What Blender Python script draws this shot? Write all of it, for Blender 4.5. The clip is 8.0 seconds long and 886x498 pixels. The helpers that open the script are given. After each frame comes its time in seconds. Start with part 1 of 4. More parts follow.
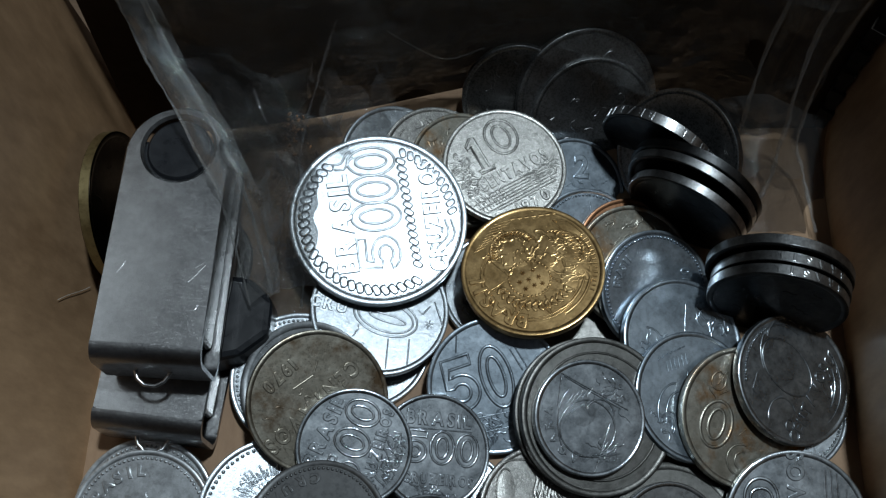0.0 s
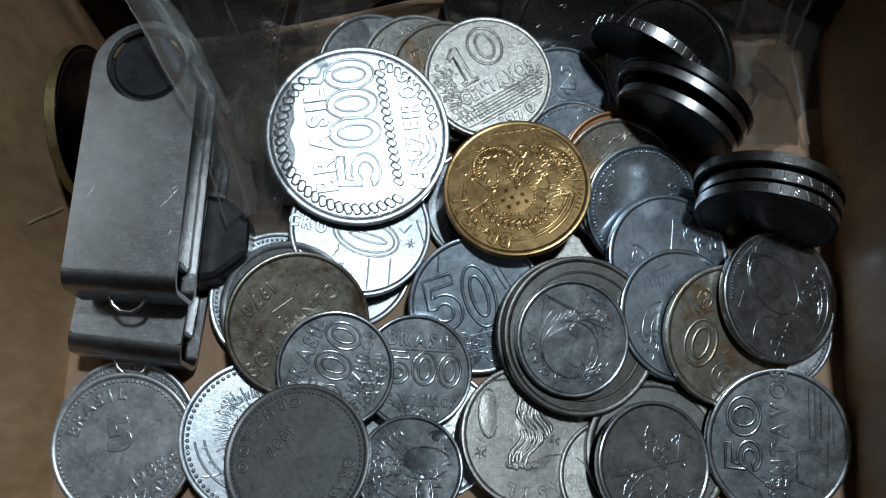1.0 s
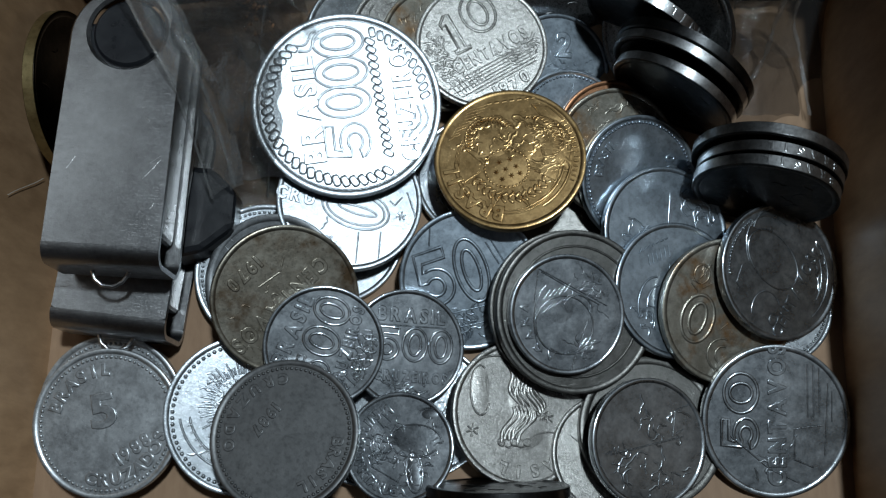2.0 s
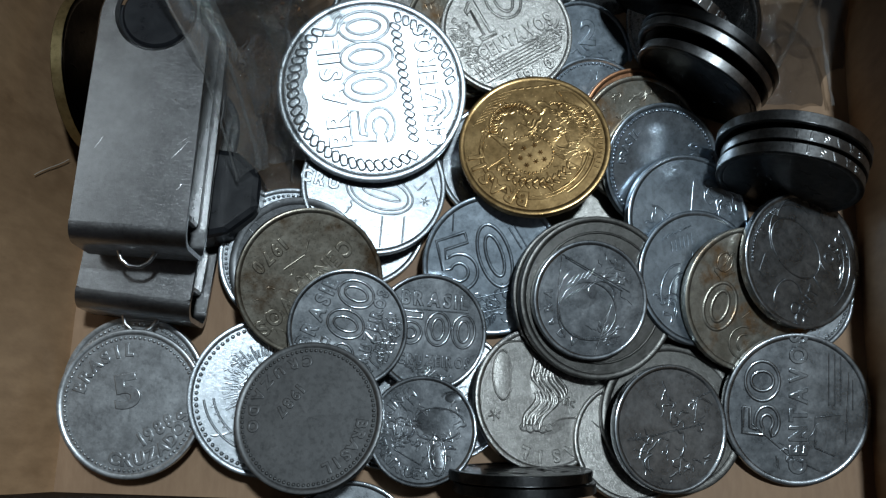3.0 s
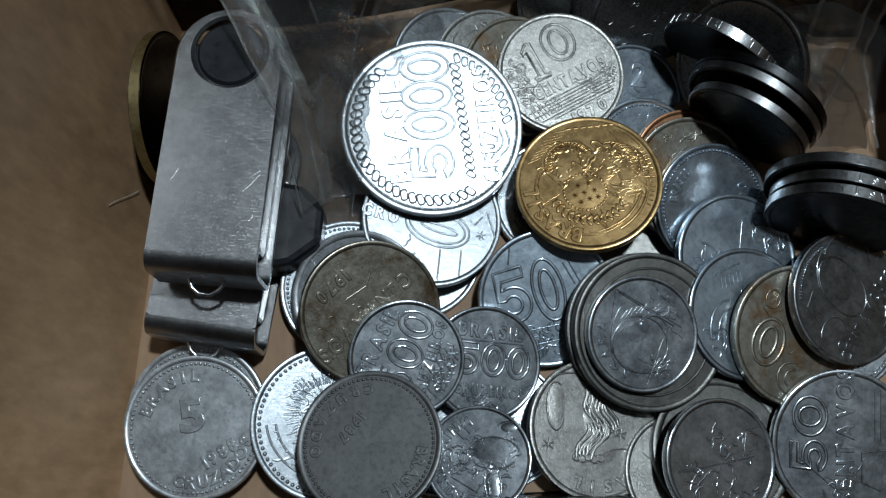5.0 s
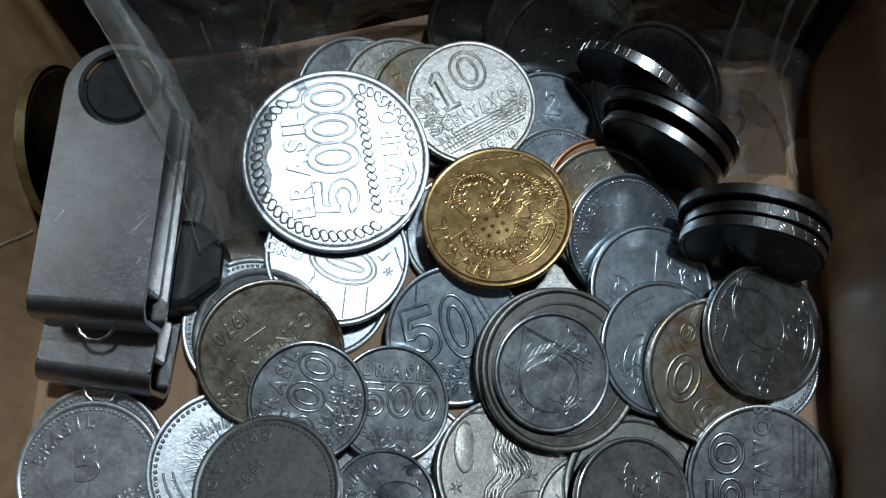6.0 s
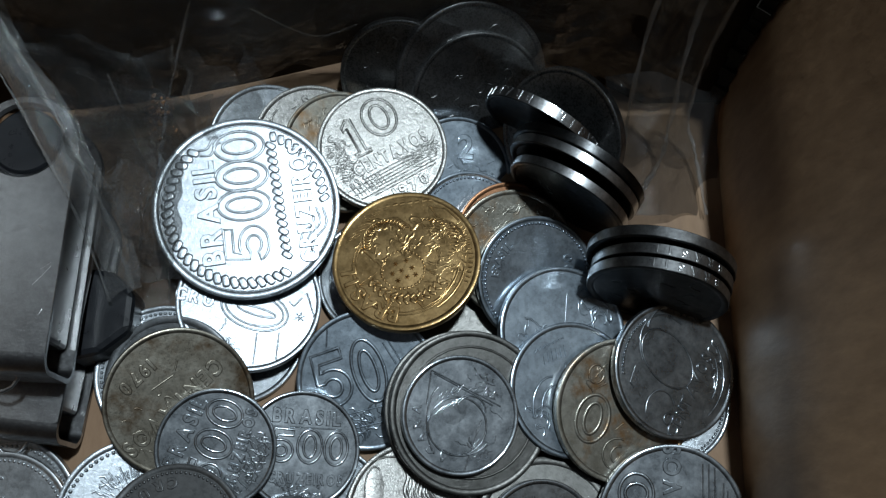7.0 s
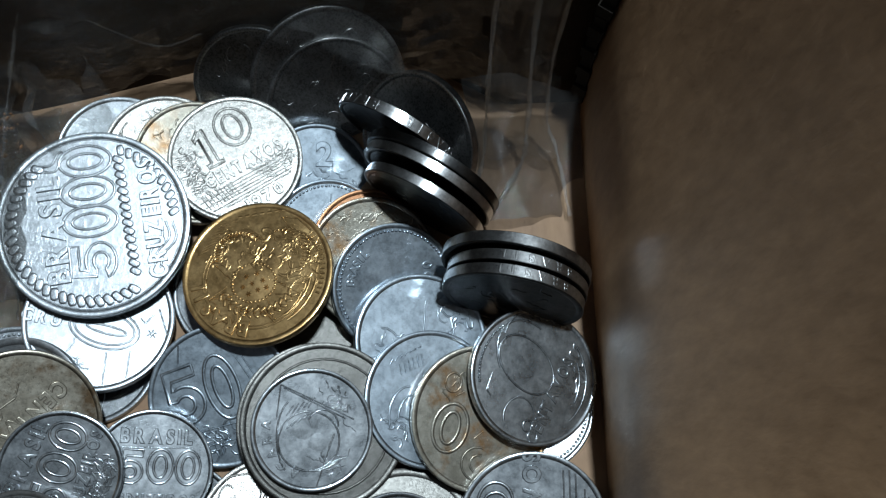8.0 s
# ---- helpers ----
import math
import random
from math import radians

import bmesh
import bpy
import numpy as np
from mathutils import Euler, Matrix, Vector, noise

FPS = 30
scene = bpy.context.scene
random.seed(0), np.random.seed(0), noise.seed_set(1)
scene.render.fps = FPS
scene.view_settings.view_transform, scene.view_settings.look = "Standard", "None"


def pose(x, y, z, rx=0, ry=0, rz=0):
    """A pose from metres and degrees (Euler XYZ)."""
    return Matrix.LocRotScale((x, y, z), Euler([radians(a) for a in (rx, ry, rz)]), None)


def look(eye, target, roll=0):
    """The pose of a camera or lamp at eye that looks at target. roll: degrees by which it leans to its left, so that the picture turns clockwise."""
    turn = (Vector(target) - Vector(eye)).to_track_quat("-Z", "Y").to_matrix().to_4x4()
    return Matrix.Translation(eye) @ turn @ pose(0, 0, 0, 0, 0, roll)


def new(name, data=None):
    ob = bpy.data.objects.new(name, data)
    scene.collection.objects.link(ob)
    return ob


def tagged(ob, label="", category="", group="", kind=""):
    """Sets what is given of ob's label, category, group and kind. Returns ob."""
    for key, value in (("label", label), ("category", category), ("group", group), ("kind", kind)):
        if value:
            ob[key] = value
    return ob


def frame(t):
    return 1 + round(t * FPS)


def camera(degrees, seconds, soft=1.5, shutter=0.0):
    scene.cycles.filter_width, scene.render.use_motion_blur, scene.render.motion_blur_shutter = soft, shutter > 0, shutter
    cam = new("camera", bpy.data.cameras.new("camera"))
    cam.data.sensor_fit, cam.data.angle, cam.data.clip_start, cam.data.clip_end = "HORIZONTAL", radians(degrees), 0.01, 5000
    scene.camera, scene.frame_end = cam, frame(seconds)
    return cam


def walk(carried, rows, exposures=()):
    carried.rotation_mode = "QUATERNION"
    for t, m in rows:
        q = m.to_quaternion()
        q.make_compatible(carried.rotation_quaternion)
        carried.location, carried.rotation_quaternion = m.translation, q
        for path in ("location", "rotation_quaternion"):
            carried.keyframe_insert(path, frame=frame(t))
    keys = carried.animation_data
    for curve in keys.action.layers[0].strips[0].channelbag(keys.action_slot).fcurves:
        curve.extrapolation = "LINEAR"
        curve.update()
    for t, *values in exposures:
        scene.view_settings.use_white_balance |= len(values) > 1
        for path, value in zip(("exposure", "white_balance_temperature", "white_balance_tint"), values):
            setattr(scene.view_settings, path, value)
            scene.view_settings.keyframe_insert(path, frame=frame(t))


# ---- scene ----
cam = camera(46.7, 8.0, soft=1.3)
# seconds, place in metres, degrees of yaw, pitch and roll
PATH = [
    (0.0, 0.00028, 0.01505, 0.18396, -0.080, -69.093, 0.125),
    (0.5, -0.00063, 0.02387, 0.18442, -0.213, -73.140, -0.157),
    (1.0, 0.00275, 0.02309, 0.18187, -1.063, -75.870, 0.728),
    (1.2, 0.00389, 0.02161, 0.18247, -1.180, -76.829, 0.881),
    (2.3, 0.00357, 0.02550, 0.17541, -2.995, -77.718, 2.780),
    (2.5, 0.00244, 0.02553, 0.17454, -4.034, -77.853, 4.076),
    (3.0, -0.00004, 0.02266, 0.17775, -1.614, -77.736, 1.998),
    (3.5, -0.00528, 0.01877, 0.17842, -0.340, -77.508, 1.240),
    (4.0, -0.00885, 0.02444, 0.17775, 0.450, -76.679, 0.815),
    (4.2, -0.00837, 0.02611, 0.17798, 2.120, -76.497, -0.846),
    (5.3, -0.00619, 0.01997, 0.18396, 1.835, -75.722, -0.497),
    (5.5, -0.00427, 0.02337, 0.18171, 1.270, -76.148, 0.090),
    (6.0, 0.00648, 0.02754, 0.17914, -0.984, -75.443, 1.412),
    (6.5, 0.00971, 0.02801, 0.17999, -0.733, -74.777, 0.892),
    (7.0, 0.02062, 0.02893, 0.18130, -2.488, -73.559, 1.997),
    (7.5, 0.03372, 0.02956, 0.17974, -4.824, -73.444, 3.015),
    (8.0, 0.04308, 0.03149, 0.17913, -5.761, -73.793, 3.377),
]
walk(cam, [(t, pose(x, y, z, 90 + pitch, 0, yaw) @ pose(0, 0, 0, 0, 0, roll)) for t, x, y, z, yaw, pitch, roll in PATH],
     exposures=[(0.0, 0.1), (2.5, 0.12), (5.5, 0.15), (6.5, 0.15), (7.0, 0.2), (7.5, 0.5), (8.0, 0.75)])

# ---- light: one small bright lamp above and behind the box, a dim room ----
world = bpy.data.worlds.new("dim_room")
scene.world = world
world.use_nodes = True
world.node_tree.nodes["Background"].inputs[0].default_value = (0.80, 0.86, 1.0, 1)
world.node_tree.nodes["Background"].inputs[1].default_value = 0.016
lamp_data = bpy.data.lights.new("ceiling_lamp", "SPOT")
lamp_data.energy = 92.0
lamp_data.color = (0.795, 0.928, 1.0)
lamp_data.shadow_soft_size = 0.055
lamp_data.spot_size = radians(36)
lamp_data.spot_blend = 0.6
lamp = new("ceiling_lamp", lamp_data)
lamp.matrix_world = look((0.345, 0.360, 1.970), (0.0, 0.075, 0.0))

# ---- materials ----


def mat(name):
    m = bpy.data.materials.new(name)
    m.use_nodes = True
    nt = m.node_tree
    return m, nt, nt.nodes["Principled BSDF"]


def node(nt, kind, **values):
    n = nt.nodes.new(kind)
    for key, value in values.items():
        n.inputs[key].default_value = value
    return n


def noise_tex(nt, scale, detail=6.0, rough=0.6, stretch=None, coords="Object"):
    co = nt.nodes.new("ShaderNodeTexCoord")
    tex = node(nt, "ShaderNodeTexNoise", Scale=scale, Detail=detail, Roughness=rough)
    if stretch:
        mp = nt.nodes.new("ShaderNodeMapping")
        mp.inputs["Scale"].default_value = stretch[0]
        mp.inputs["Rotation"].default_value = stretch[1]
        nt.links.new(co.outputs[coords], mp.inputs["Vector"])
        nt.links.new(mp.outputs["Vector"], tex.inputs["Vector"])
    else:
        nt.links.new(co.outputs[coords], tex.inputs["Vector"])
    return tex


def ramp(nt, src, stops):
    r = nt.nodes.new("ShaderNodeValToRGB")
    while len(r.color_ramp.elements) < len(stops):
        r.color_ramp.elements.new(0.5)
    for e, (at, col) in zip(r.color_ramp.elements, stops):
        e.position = at
        e.color = (*col, 1) if len(col) == 3 else col
    nt.links.new(src, r.inputs[0])
    return r


def grey(v):
    return (v, v, v)


def metal(name, light, dark, rough=(0.3, 0.5), stain=None, grain=0.35, metallic=1.0, scratch=0.25, dent=0.5, broad=0.5, grit=0.72):
    """Worn coin metal, part polished and part dull: mottled colour, grain, dents, hairline scratches, optional stain."""
    m, nt, b = mat(name)
    info = nt.nodes.new("ShaderNodeObjectInfo")
    big = noise_tex(nt, 220, 5, 0.65)
    fine = noise_tex(nt, 2600, 4, 0.7)
    cr = ramp(nt, big.outputs["Fac"], [(0.32, dark), (0.68, light)])
    col = cr.outputs["Color"]
    if stain:
        st = noise_tex(nt, 130, 6, 0.7)
        mask = ramp(nt, st.outputs["Fac"], [(0.50, grey(0)), (0.66, grey(1))])
        mx = nt.nodes.new("ShaderNodeMix")
        mx.data_type = "RGBA"
        mx.inputs[7].default_value = (*stain, 1)
        nt.links.new(mask.outputs["Color"], mx.inputs[0])
        nt.links.new(col, mx.inputs[6])
        col = mx.outputs[2]
    hv = nt.nodes.new("ShaderNodeHueSaturation")
    mr = nt.nodes.new("ShaderNodeMapRange")
    mr.inputs["To Min"].default_value, mr.inputs["To Max"].default_value = 0.86, 1.08
    nt.links.new(info.outputs["Random"], mr.inputs["Value"])
    nt.links.new(mr.outputs["Result"], hv.inputs["Value"])
    nt.links.new(col, hv.inputs["Color"])
    dirt = noise_tex(nt, 1100, 5, 0.7)
    speck = ramp(nt, dirt.outputs["Fac"], [(0.34, grey(grit)), (0.52, grey(1.0))])
    mul = nt.nodes.new("ShaderNodeMix")
    mul.data_type = "RGBA"
    mul.blend_type = "MULTIPLY"
    mul.inputs[0].default_value = 1.0
    nt.links.new(hv.outputs["Color"], mul.inputs[6])
    nt.links.new(speck.outputs["Color"], mul.inputs[7])
    worn = nt.nodes.new("ShaderNodeBsdfPrincipled")
    for surface, value in ((b, rough[0]), (worn, rough[1])):
        nt.links.new(mul.outputs[2], surface.inputs["Base Color"])
        rr = ramp(nt, fine.outputs["Fac"], [(0.3, grey(value * 0.85)), (0.7, grey(value * 1.15))])
        nt.links.new(rr.outputs["Color"], surface.inputs["Roughness"])
        surface.inputs["Metallic"].default_value = metallic
    both = nt.nodes.new("ShaderNodeMixShader")
    wear = ramp(nt, big.outputs["Fac"], [(0.35, grey(broad - 0.12)), (0.65, grey(broad + 0.12))])
    nt.links.new(wear.outputs["Color"], both.inputs[0])
    nt.links.new(b.outputs[0], both.inputs[1])
    nt.links.new(worn.outputs[0], both.inputs[2])
    nt.links.new(both.outputs[0], nt.nodes["Material Output"].inputs["Surface"])
    lines = noise_tex(nt, 500, 3, 0.7, ((1.0, 14.0, 1.0), (0, 0, 0.7)))
    sc = ramp(nt, lines.outputs["Fac"], [(0.60, grey(0)), (0.66, grey(1))])
    add = nt.nodes.new("ShaderNodeMath")
    add.operation = "MULTIPLY_ADD"
    add.inputs[1].default_value = scratch
    nt.links.new(sc.outputs["Color"], add.inputs[0])
    nt.links.new(fine.outputs["Fac"], add.inputs[2])
    bump = node(nt, "ShaderNodeBump", Strength=grain * 0.45, Distance=0.00012)
    nt.links.new(add.outputs[0], bump.inputs["Height"])
    dents = node(nt, "ShaderNodeBump", Strength=dent, Distance=0.00006)
    nt.links.new(big.outputs["Fac"], dents.inputs["Height"])
    nt.links.new(dents.outputs["Normal"], bump.inputs["Normal"])
    for surface in (b, worn):
        nt.links.new(bump.outputs["Normal"], surface.inputs["Normal"])
    return m


M_BRIGHT = metal("bright_steel", (0.50, 0.535, 0.57), (0.38, 0.415, 0.45), (0.25, 0.44), grain=0.45)
M_STEEL = metal("worn_steel", (0.52, 0.555, 0.59), (0.36, 0.395, 0.43), (0.13, 0.42), grain=0.22, broad=0.32)
M_BLUE = metal("bluish_steel", (0.50, 0.575, 0.65), (0.37, 0.44, 0.51), (0.14, 0.43), grain=0.2)
M_DULL = metal("dull_steel", (0.56, 0.585, 0.61), (0.42, 0.44, 0.46), (0.24, 0.50), grain=0.2, scratch=0.25)
M_NICKEL = metal("cupronickel", (0.45, 0.443, 0.425), (0.30, 0.294, 0.28), (0.26, 0.52), grain=0.8, grit=0.6)
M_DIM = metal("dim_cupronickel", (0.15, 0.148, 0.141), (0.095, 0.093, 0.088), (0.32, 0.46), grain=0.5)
M_RUSTY = metal("stained_cupronickel", (0.44, 0.42, 0.37), (0.32, 0.30, 0.25), (0.24, 0.55), (0.27, 0.14, 0.05), 0.45)
M_BROWN = metal("tarnished_brown", (0.43, 0.40, 0.34), (0.27, 0.24, 0.19), (0.30, 0.48), (0.15, 0.10, 0.06), 0.35)
M_GOLD = metal("bronze_gold", (0.70, 0.47, 0.22), (0.44, 0.27, 0.11), (0.20, 0.44), grain=0.3)
M_PALEGOLD = metal("pale_worn_brass", (0.46, 0.38, 0.20), (0.30, 0.24, 0.12), (0.38, 0.55))
# Gold near black: the unlit face's dark reflection is put into the colour.
M_SHADED_GOLD = metal("shaded_gold", (0.030, 0.024, 0.016), (0.018, 0.014, 0.010), (0.22, 0.34))
M_COPPER = metal("copper", (0.48, 0.25, 0.14), (0.30, 0.15, 0.08), (0.35, 0.5))
M_MATT = metal("matt_grey_steel", (0.205, 0.21, 0.215), (0.155, 0.16, 0.165), (0.46, 0.56), grain=0.12, scratch=0.2)
# Steel lowered in tone: shade on coins facing away from the lamp.
M_CAP = metal("unlit_face_steel", (0.32, 0.325, 0.33), (0.22, 0.225, 0.23), (0.28, 0.40), grain=0.2)
# Steel with the shade of upright faces put into its colour.
M_EDGE = metal("shaded_steel", (0.10, 0.102, 0.105), (0.06, 0.062, 0.065), (0.22, 0.32), grain=0.2)
M_USB = metal("brushed_steel_sheet", (0.40, 0.405, 0.415), (0.34, 0.345, 0.355), (0.22, 0.34), grain=0.30, scratch=0.8, dent=0.15, broad=0.4, grit=0.9)
# Lighter steel for upright coins' edges, standing in for lamp light on them.
M_RIM = metal("lit_steel_edge", (0.62, 0.63, 0.64), (0.36, 0.37, 0.38), (0.20, 0.36), grain=0.25, broad=0.4)
M_WIRE = metal("bright_wire", (0.75, 0.76, 0.78), (0.65, 0.66, 0.68), (0.2, 0.3))


def plain(name, light, dark, scale, rough, bump=0.2, dist=0.0003, spec=0.4, stretch=None, detail=6):
    m, nt, b = mat(name)
    big = noise_tex(nt, scale, detail, 0.65, stretch)
    fine = noise_tex(nt, scale * 14, 4, 0.6, stretch)
    mixv = nt.nodes.new("ShaderNodeMath")
    mixv.operation = "MULTIPLY_ADD"
    mixv.inputs[1].default_value = 0.35
    nt.links.new(fine.outputs["Fac"], mixv.inputs[0])
    sub = nt.nodes.new("ShaderNodeMath")
    sub.operation = "MULTIPLY"
    sub.inputs[1].default_value = 0.65
    nt.links.new(big.outputs["Fac"], sub.inputs[0])
    nt.links.new(sub.outputs[0], mixv.inputs[2])
    cr = ramp(nt, mixv.outputs[0], [(0.34, dark), (0.66, light)])
    nt.links.new(cr.outputs["Color"], b.inputs["Base Color"])
    rr = ramp(nt, big.outputs["Fac"], [(0.3, grey(rough[0])), (0.7, grey(rough[1]))])
    nt.links.new(rr.outputs["Color"], b.inputs["Roughness"])
    b.inputs["Specular IOR Level"].default_value = spec
    bp = node(nt, "ShaderNodeBump", Strength=bump, Distance=dist)
    nt.links.new(mixv.outputs[0], bp.inputs["Height"])
    nt.links.new(bp.outputs["Normal"], b.inputs["Normal"])
    return m


M_CARD = plain("brown_cardboard", (0.56, 0.35, 0.20), (0.29, 0.17, 0.09), 30, (0.40, 0.60), 0.5, 0.0006, 0.62, ((1, 1, 0.35), (0, 0, 0)))
# Dark card for both ends, lowered further with shade put into the colour.
M_BACK = plain("dark_shaded_cardboard", (0.055, 0.036, 0.024), (0.032, 0.021, 0.014), 45, (0.7, 0.85), 0.35, 0.0004, 0.06)
M_FLOOR = plain("tan_board", (0.36, 0.23, 0.14), (0.25, 0.15, 0.088), 60, (0.5, 0.65), 0.3, 0.0003, 0.3, ((1, 0.3, 1), (0, 0, 0)))
M_BLACK = plain("black_plastic", (0.016, 0.018, 0.022), (0.009, 0.010, 0.013), 300, (0.25, 0.38), 0.25, 0.0001)
M_GAP = plain("dark_gap", (0.02, 0.015, 0.01), (0.01, 0.008, 0.006), 300, (0.8, 0.9))
M_FIBRE = plain("pale_fibre", (0.6, 0.57, 0.5), (0.5, 0.47, 0.42), 300, (0.6, 0.8))
M_CRUMB = plain("rusty_crumb", (0.30, 0.15, 0.07), (0.16, 0.08, 0.04), 900, (0.7, 0.9))
M_TABLE = plain("table_wood", (0.16, 0.10, 0.06), (0.10, 0.06, 0.035), 12, (0.4, 0.6), 0.2, 0.0004, 0.4, ((1, 8, 1), (0, 0, 0)))


def film_material(name, veiled, clearness=0.93):
    """Thin clear plastic film: see-through, with a gloss that grows at grazing angles."""
    m = bpy.data.materials.new(name)
    m.use_nodes = True
    nt = m.node_tree
    nt.nodes.remove(nt.nodes["Principled BSDF"])
    clear = nt.nodes.new("ShaderNodeBsdfTransparent")
    clear.inputs[0].default_value = (clearness, clearness, clearness * 0.99, 1)
    haze = node(nt, "ShaderNodeBsdfDiffuse")
    haze.inputs[0].default_value = (0.8, 0.82, 0.84, 1)
    veil = node(nt, "ShaderNodeMixShader")
    veil.inputs[0].default_value = veiled
    nt.links.new(clear.outputs[0], veil.inputs[1])
    nt.links.new(haze.outputs[0], veil.inputs[2])
    gloss = node(nt, "ShaderNodeBsdfGlossy", Roughness=0.07)
    gloss.inputs[0].default_value = (1, 1, 1, 1)
    fres = node(nt, "ShaderNodeFresnel", IOR=1.6)
    mix = nt.nodes.new("ShaderNodeMixShader")
    crumple = noise_tex(nt, 330, 5, 0.65)
    bp = node(nt, "ShaderNodeBump", Strength=0.8, Distance=0.0012)
    nt.links.new(crumple.outputs["Fac"], bp.inputs["Height"])
    nt.links.new(bp.outputs["Normal"], gloss.inputs["Normal"])
    nt.links.new(bp.outputs["Normal"], fres.inputs["Normal"])
    less = nt.nodes.new("ShaderNodeMath")
    less.operation = "MULTIPLY"
    less.use_clamp = True
    less.inputs[1].default_value = 1.0
    low = nt.nodes.new("ShaderNodeMath")
    low.operation = "MINIMUM"
    low.inputs[1].default_value = 0.35
    nt.links.new(fres.outputs[0], less.inputs[0])
    nt.links.new(less.outputs[0], low.inputs[0])
    nt.links.new(low.outputs[0], mix.inputs[0])
    nt.links.new(veil.outputs[0], mix.inputs[1])
    nt.links.new(gloss.outputs[0], mix.inputs[2])
    nt.links.new(mix.outputs[0], nt.nodes["Material Output"].inputs["Surface"])
    return m


M_FILM = film_material("clear_film", 0.018)
# Film at 60 percent clearness, added to darken the floor seen through it.
M_DARK_FILM = film_material("darker_film", 0.02, 0.6)
M_FOLD = film_material("folded_film", 0.08)

# ---- mesh helpers ----


def mesh_from(bm, name, material, smooth=None):
    me = bpy.data.meshes.new(name)
    bm.to_mesh(me)
    bm.free()
    me.materials.append(material)
    if smooth is not None:
        for p in me.polygons:
            p.use_smooth = True
        me.set_sharp_from_angle(angle=radians(smooth))
    return me


def part(name, bm, material, parent, label="", smooth=None):
    ob = new(name, mesh_from(bm, name, material, smooth))
    ob.parent = parent
    if label:
        tagged(ob, label)
    return ob


def thing(name, bm, material, label, category, group="", kind="", smooth=None):
    ob = new(name, mesh_from(bm, name, material, smooth))
    return tagged(ob, label, category, group, kind)


def prism(bm, corners, z0, z1, bevel=0.0):
    """A slab over a plan outline."""
    low = [bm.verts.new((x, y, z0)) for x, y in corners]
    top = [bm.verts.new((x, y, z1)) for x, y in corners]
    n = len(corners)
    faces = [bm.faces.new(low[::-1]), bm.faces.new(top)]
    faces += [bm.faces.new((low[i], low[(i + 1) % n], top[(i + 1) % n], top[i])) for i in range(n)]
    if bevel:
        edges = list({e for f in faces for e in f.edges})
        bmesh.ops.bevel(bm, geom=edges, offset=bevel, segments=2, affect="EDGES", profile=0.5)


def tube(bm, pts, radius, sides=6, closed=False):
    """A round wire along points."""
    n = len(pts)
    rings = []
    for i, p in enumerate(pts):
        p = Vector(p)
        a = Vector(pts[(i - 1) % n] if closed or i else pts[0])
        b = Vector(pts[(i + 1) % n] if closed or i < n - 1 else pts[-1])
        d = (b - a).normalized()
        u = d.cross((0, 0, 1))
        u = (u if u.length > 1e-6 else Vector((1, 0, 0))).normalized()
        w = d.cross(u)
        rad = radius(i / max(1, n - 1)) if callable(radius) else radius
        rings.append([bm.verts.new(p + rad * (math.cos(k * math.tau / sides) * u + math.sin(k * math.tau / sides) * w)) for k in range(sides)])
    for i in range(n if closed else n - 1):
        a, b = rings[i], rings[(i + 1) % n]
        for k in range(sides):
            bm.faces.new((a[k], a[(k + 1) % sides], b[(k + 1) % sides], b[k]))


def lathe(bm, profile, seg=72):
    """A turned solid round z from rows of (radius, height), bottom to top."""
    rings = []
    for r, z in profile:
        rings.append([bm.verts.new((r * math.cos(k * math.tau / seg), r * math.sin(k * math.tau / seg), z)) for k in range(seg)])
    bm.faces.new(rings[0][::-1])
    bm.faces.new(rings[-1])
    for a, b in zip(rings, rings[1:]):
        for k in range(seg):
            bm.faces.new((a[k], a[(k + 1) % seg], b[(k + 1) % seg], b[k]))


# ---- the box ----
H = 0.105  # height of the box sides


def flare(z, s=0.0):
    """The outward curl of the right side towards its free upper edge, stronger towards the front; added to catch the
    lamp's light.
    """
    d = max(0.0, z - 0.016)
    return (5.2 + 9.0 * s * abs(s)) * (d * d if d < 0.02 else 0.02 * (2 * d - 0.02))


WALLS = {  # inner foot line and the outward lean of each wall
    "wall_left": ((-0.0642, 0.0190), (-0.0606, 0.1110), 0.09),
    "wall_right": ((0.0754, 0.1115), (0.0744, 0.0132), 0.0),
    "wall_back": ((-0.0606, 0.1100), (0.0754, 0.1115), 0.12),
    "wall_front": ((0.0744, 0.0152), (-0.0642, 0.0190), -0.016),
}


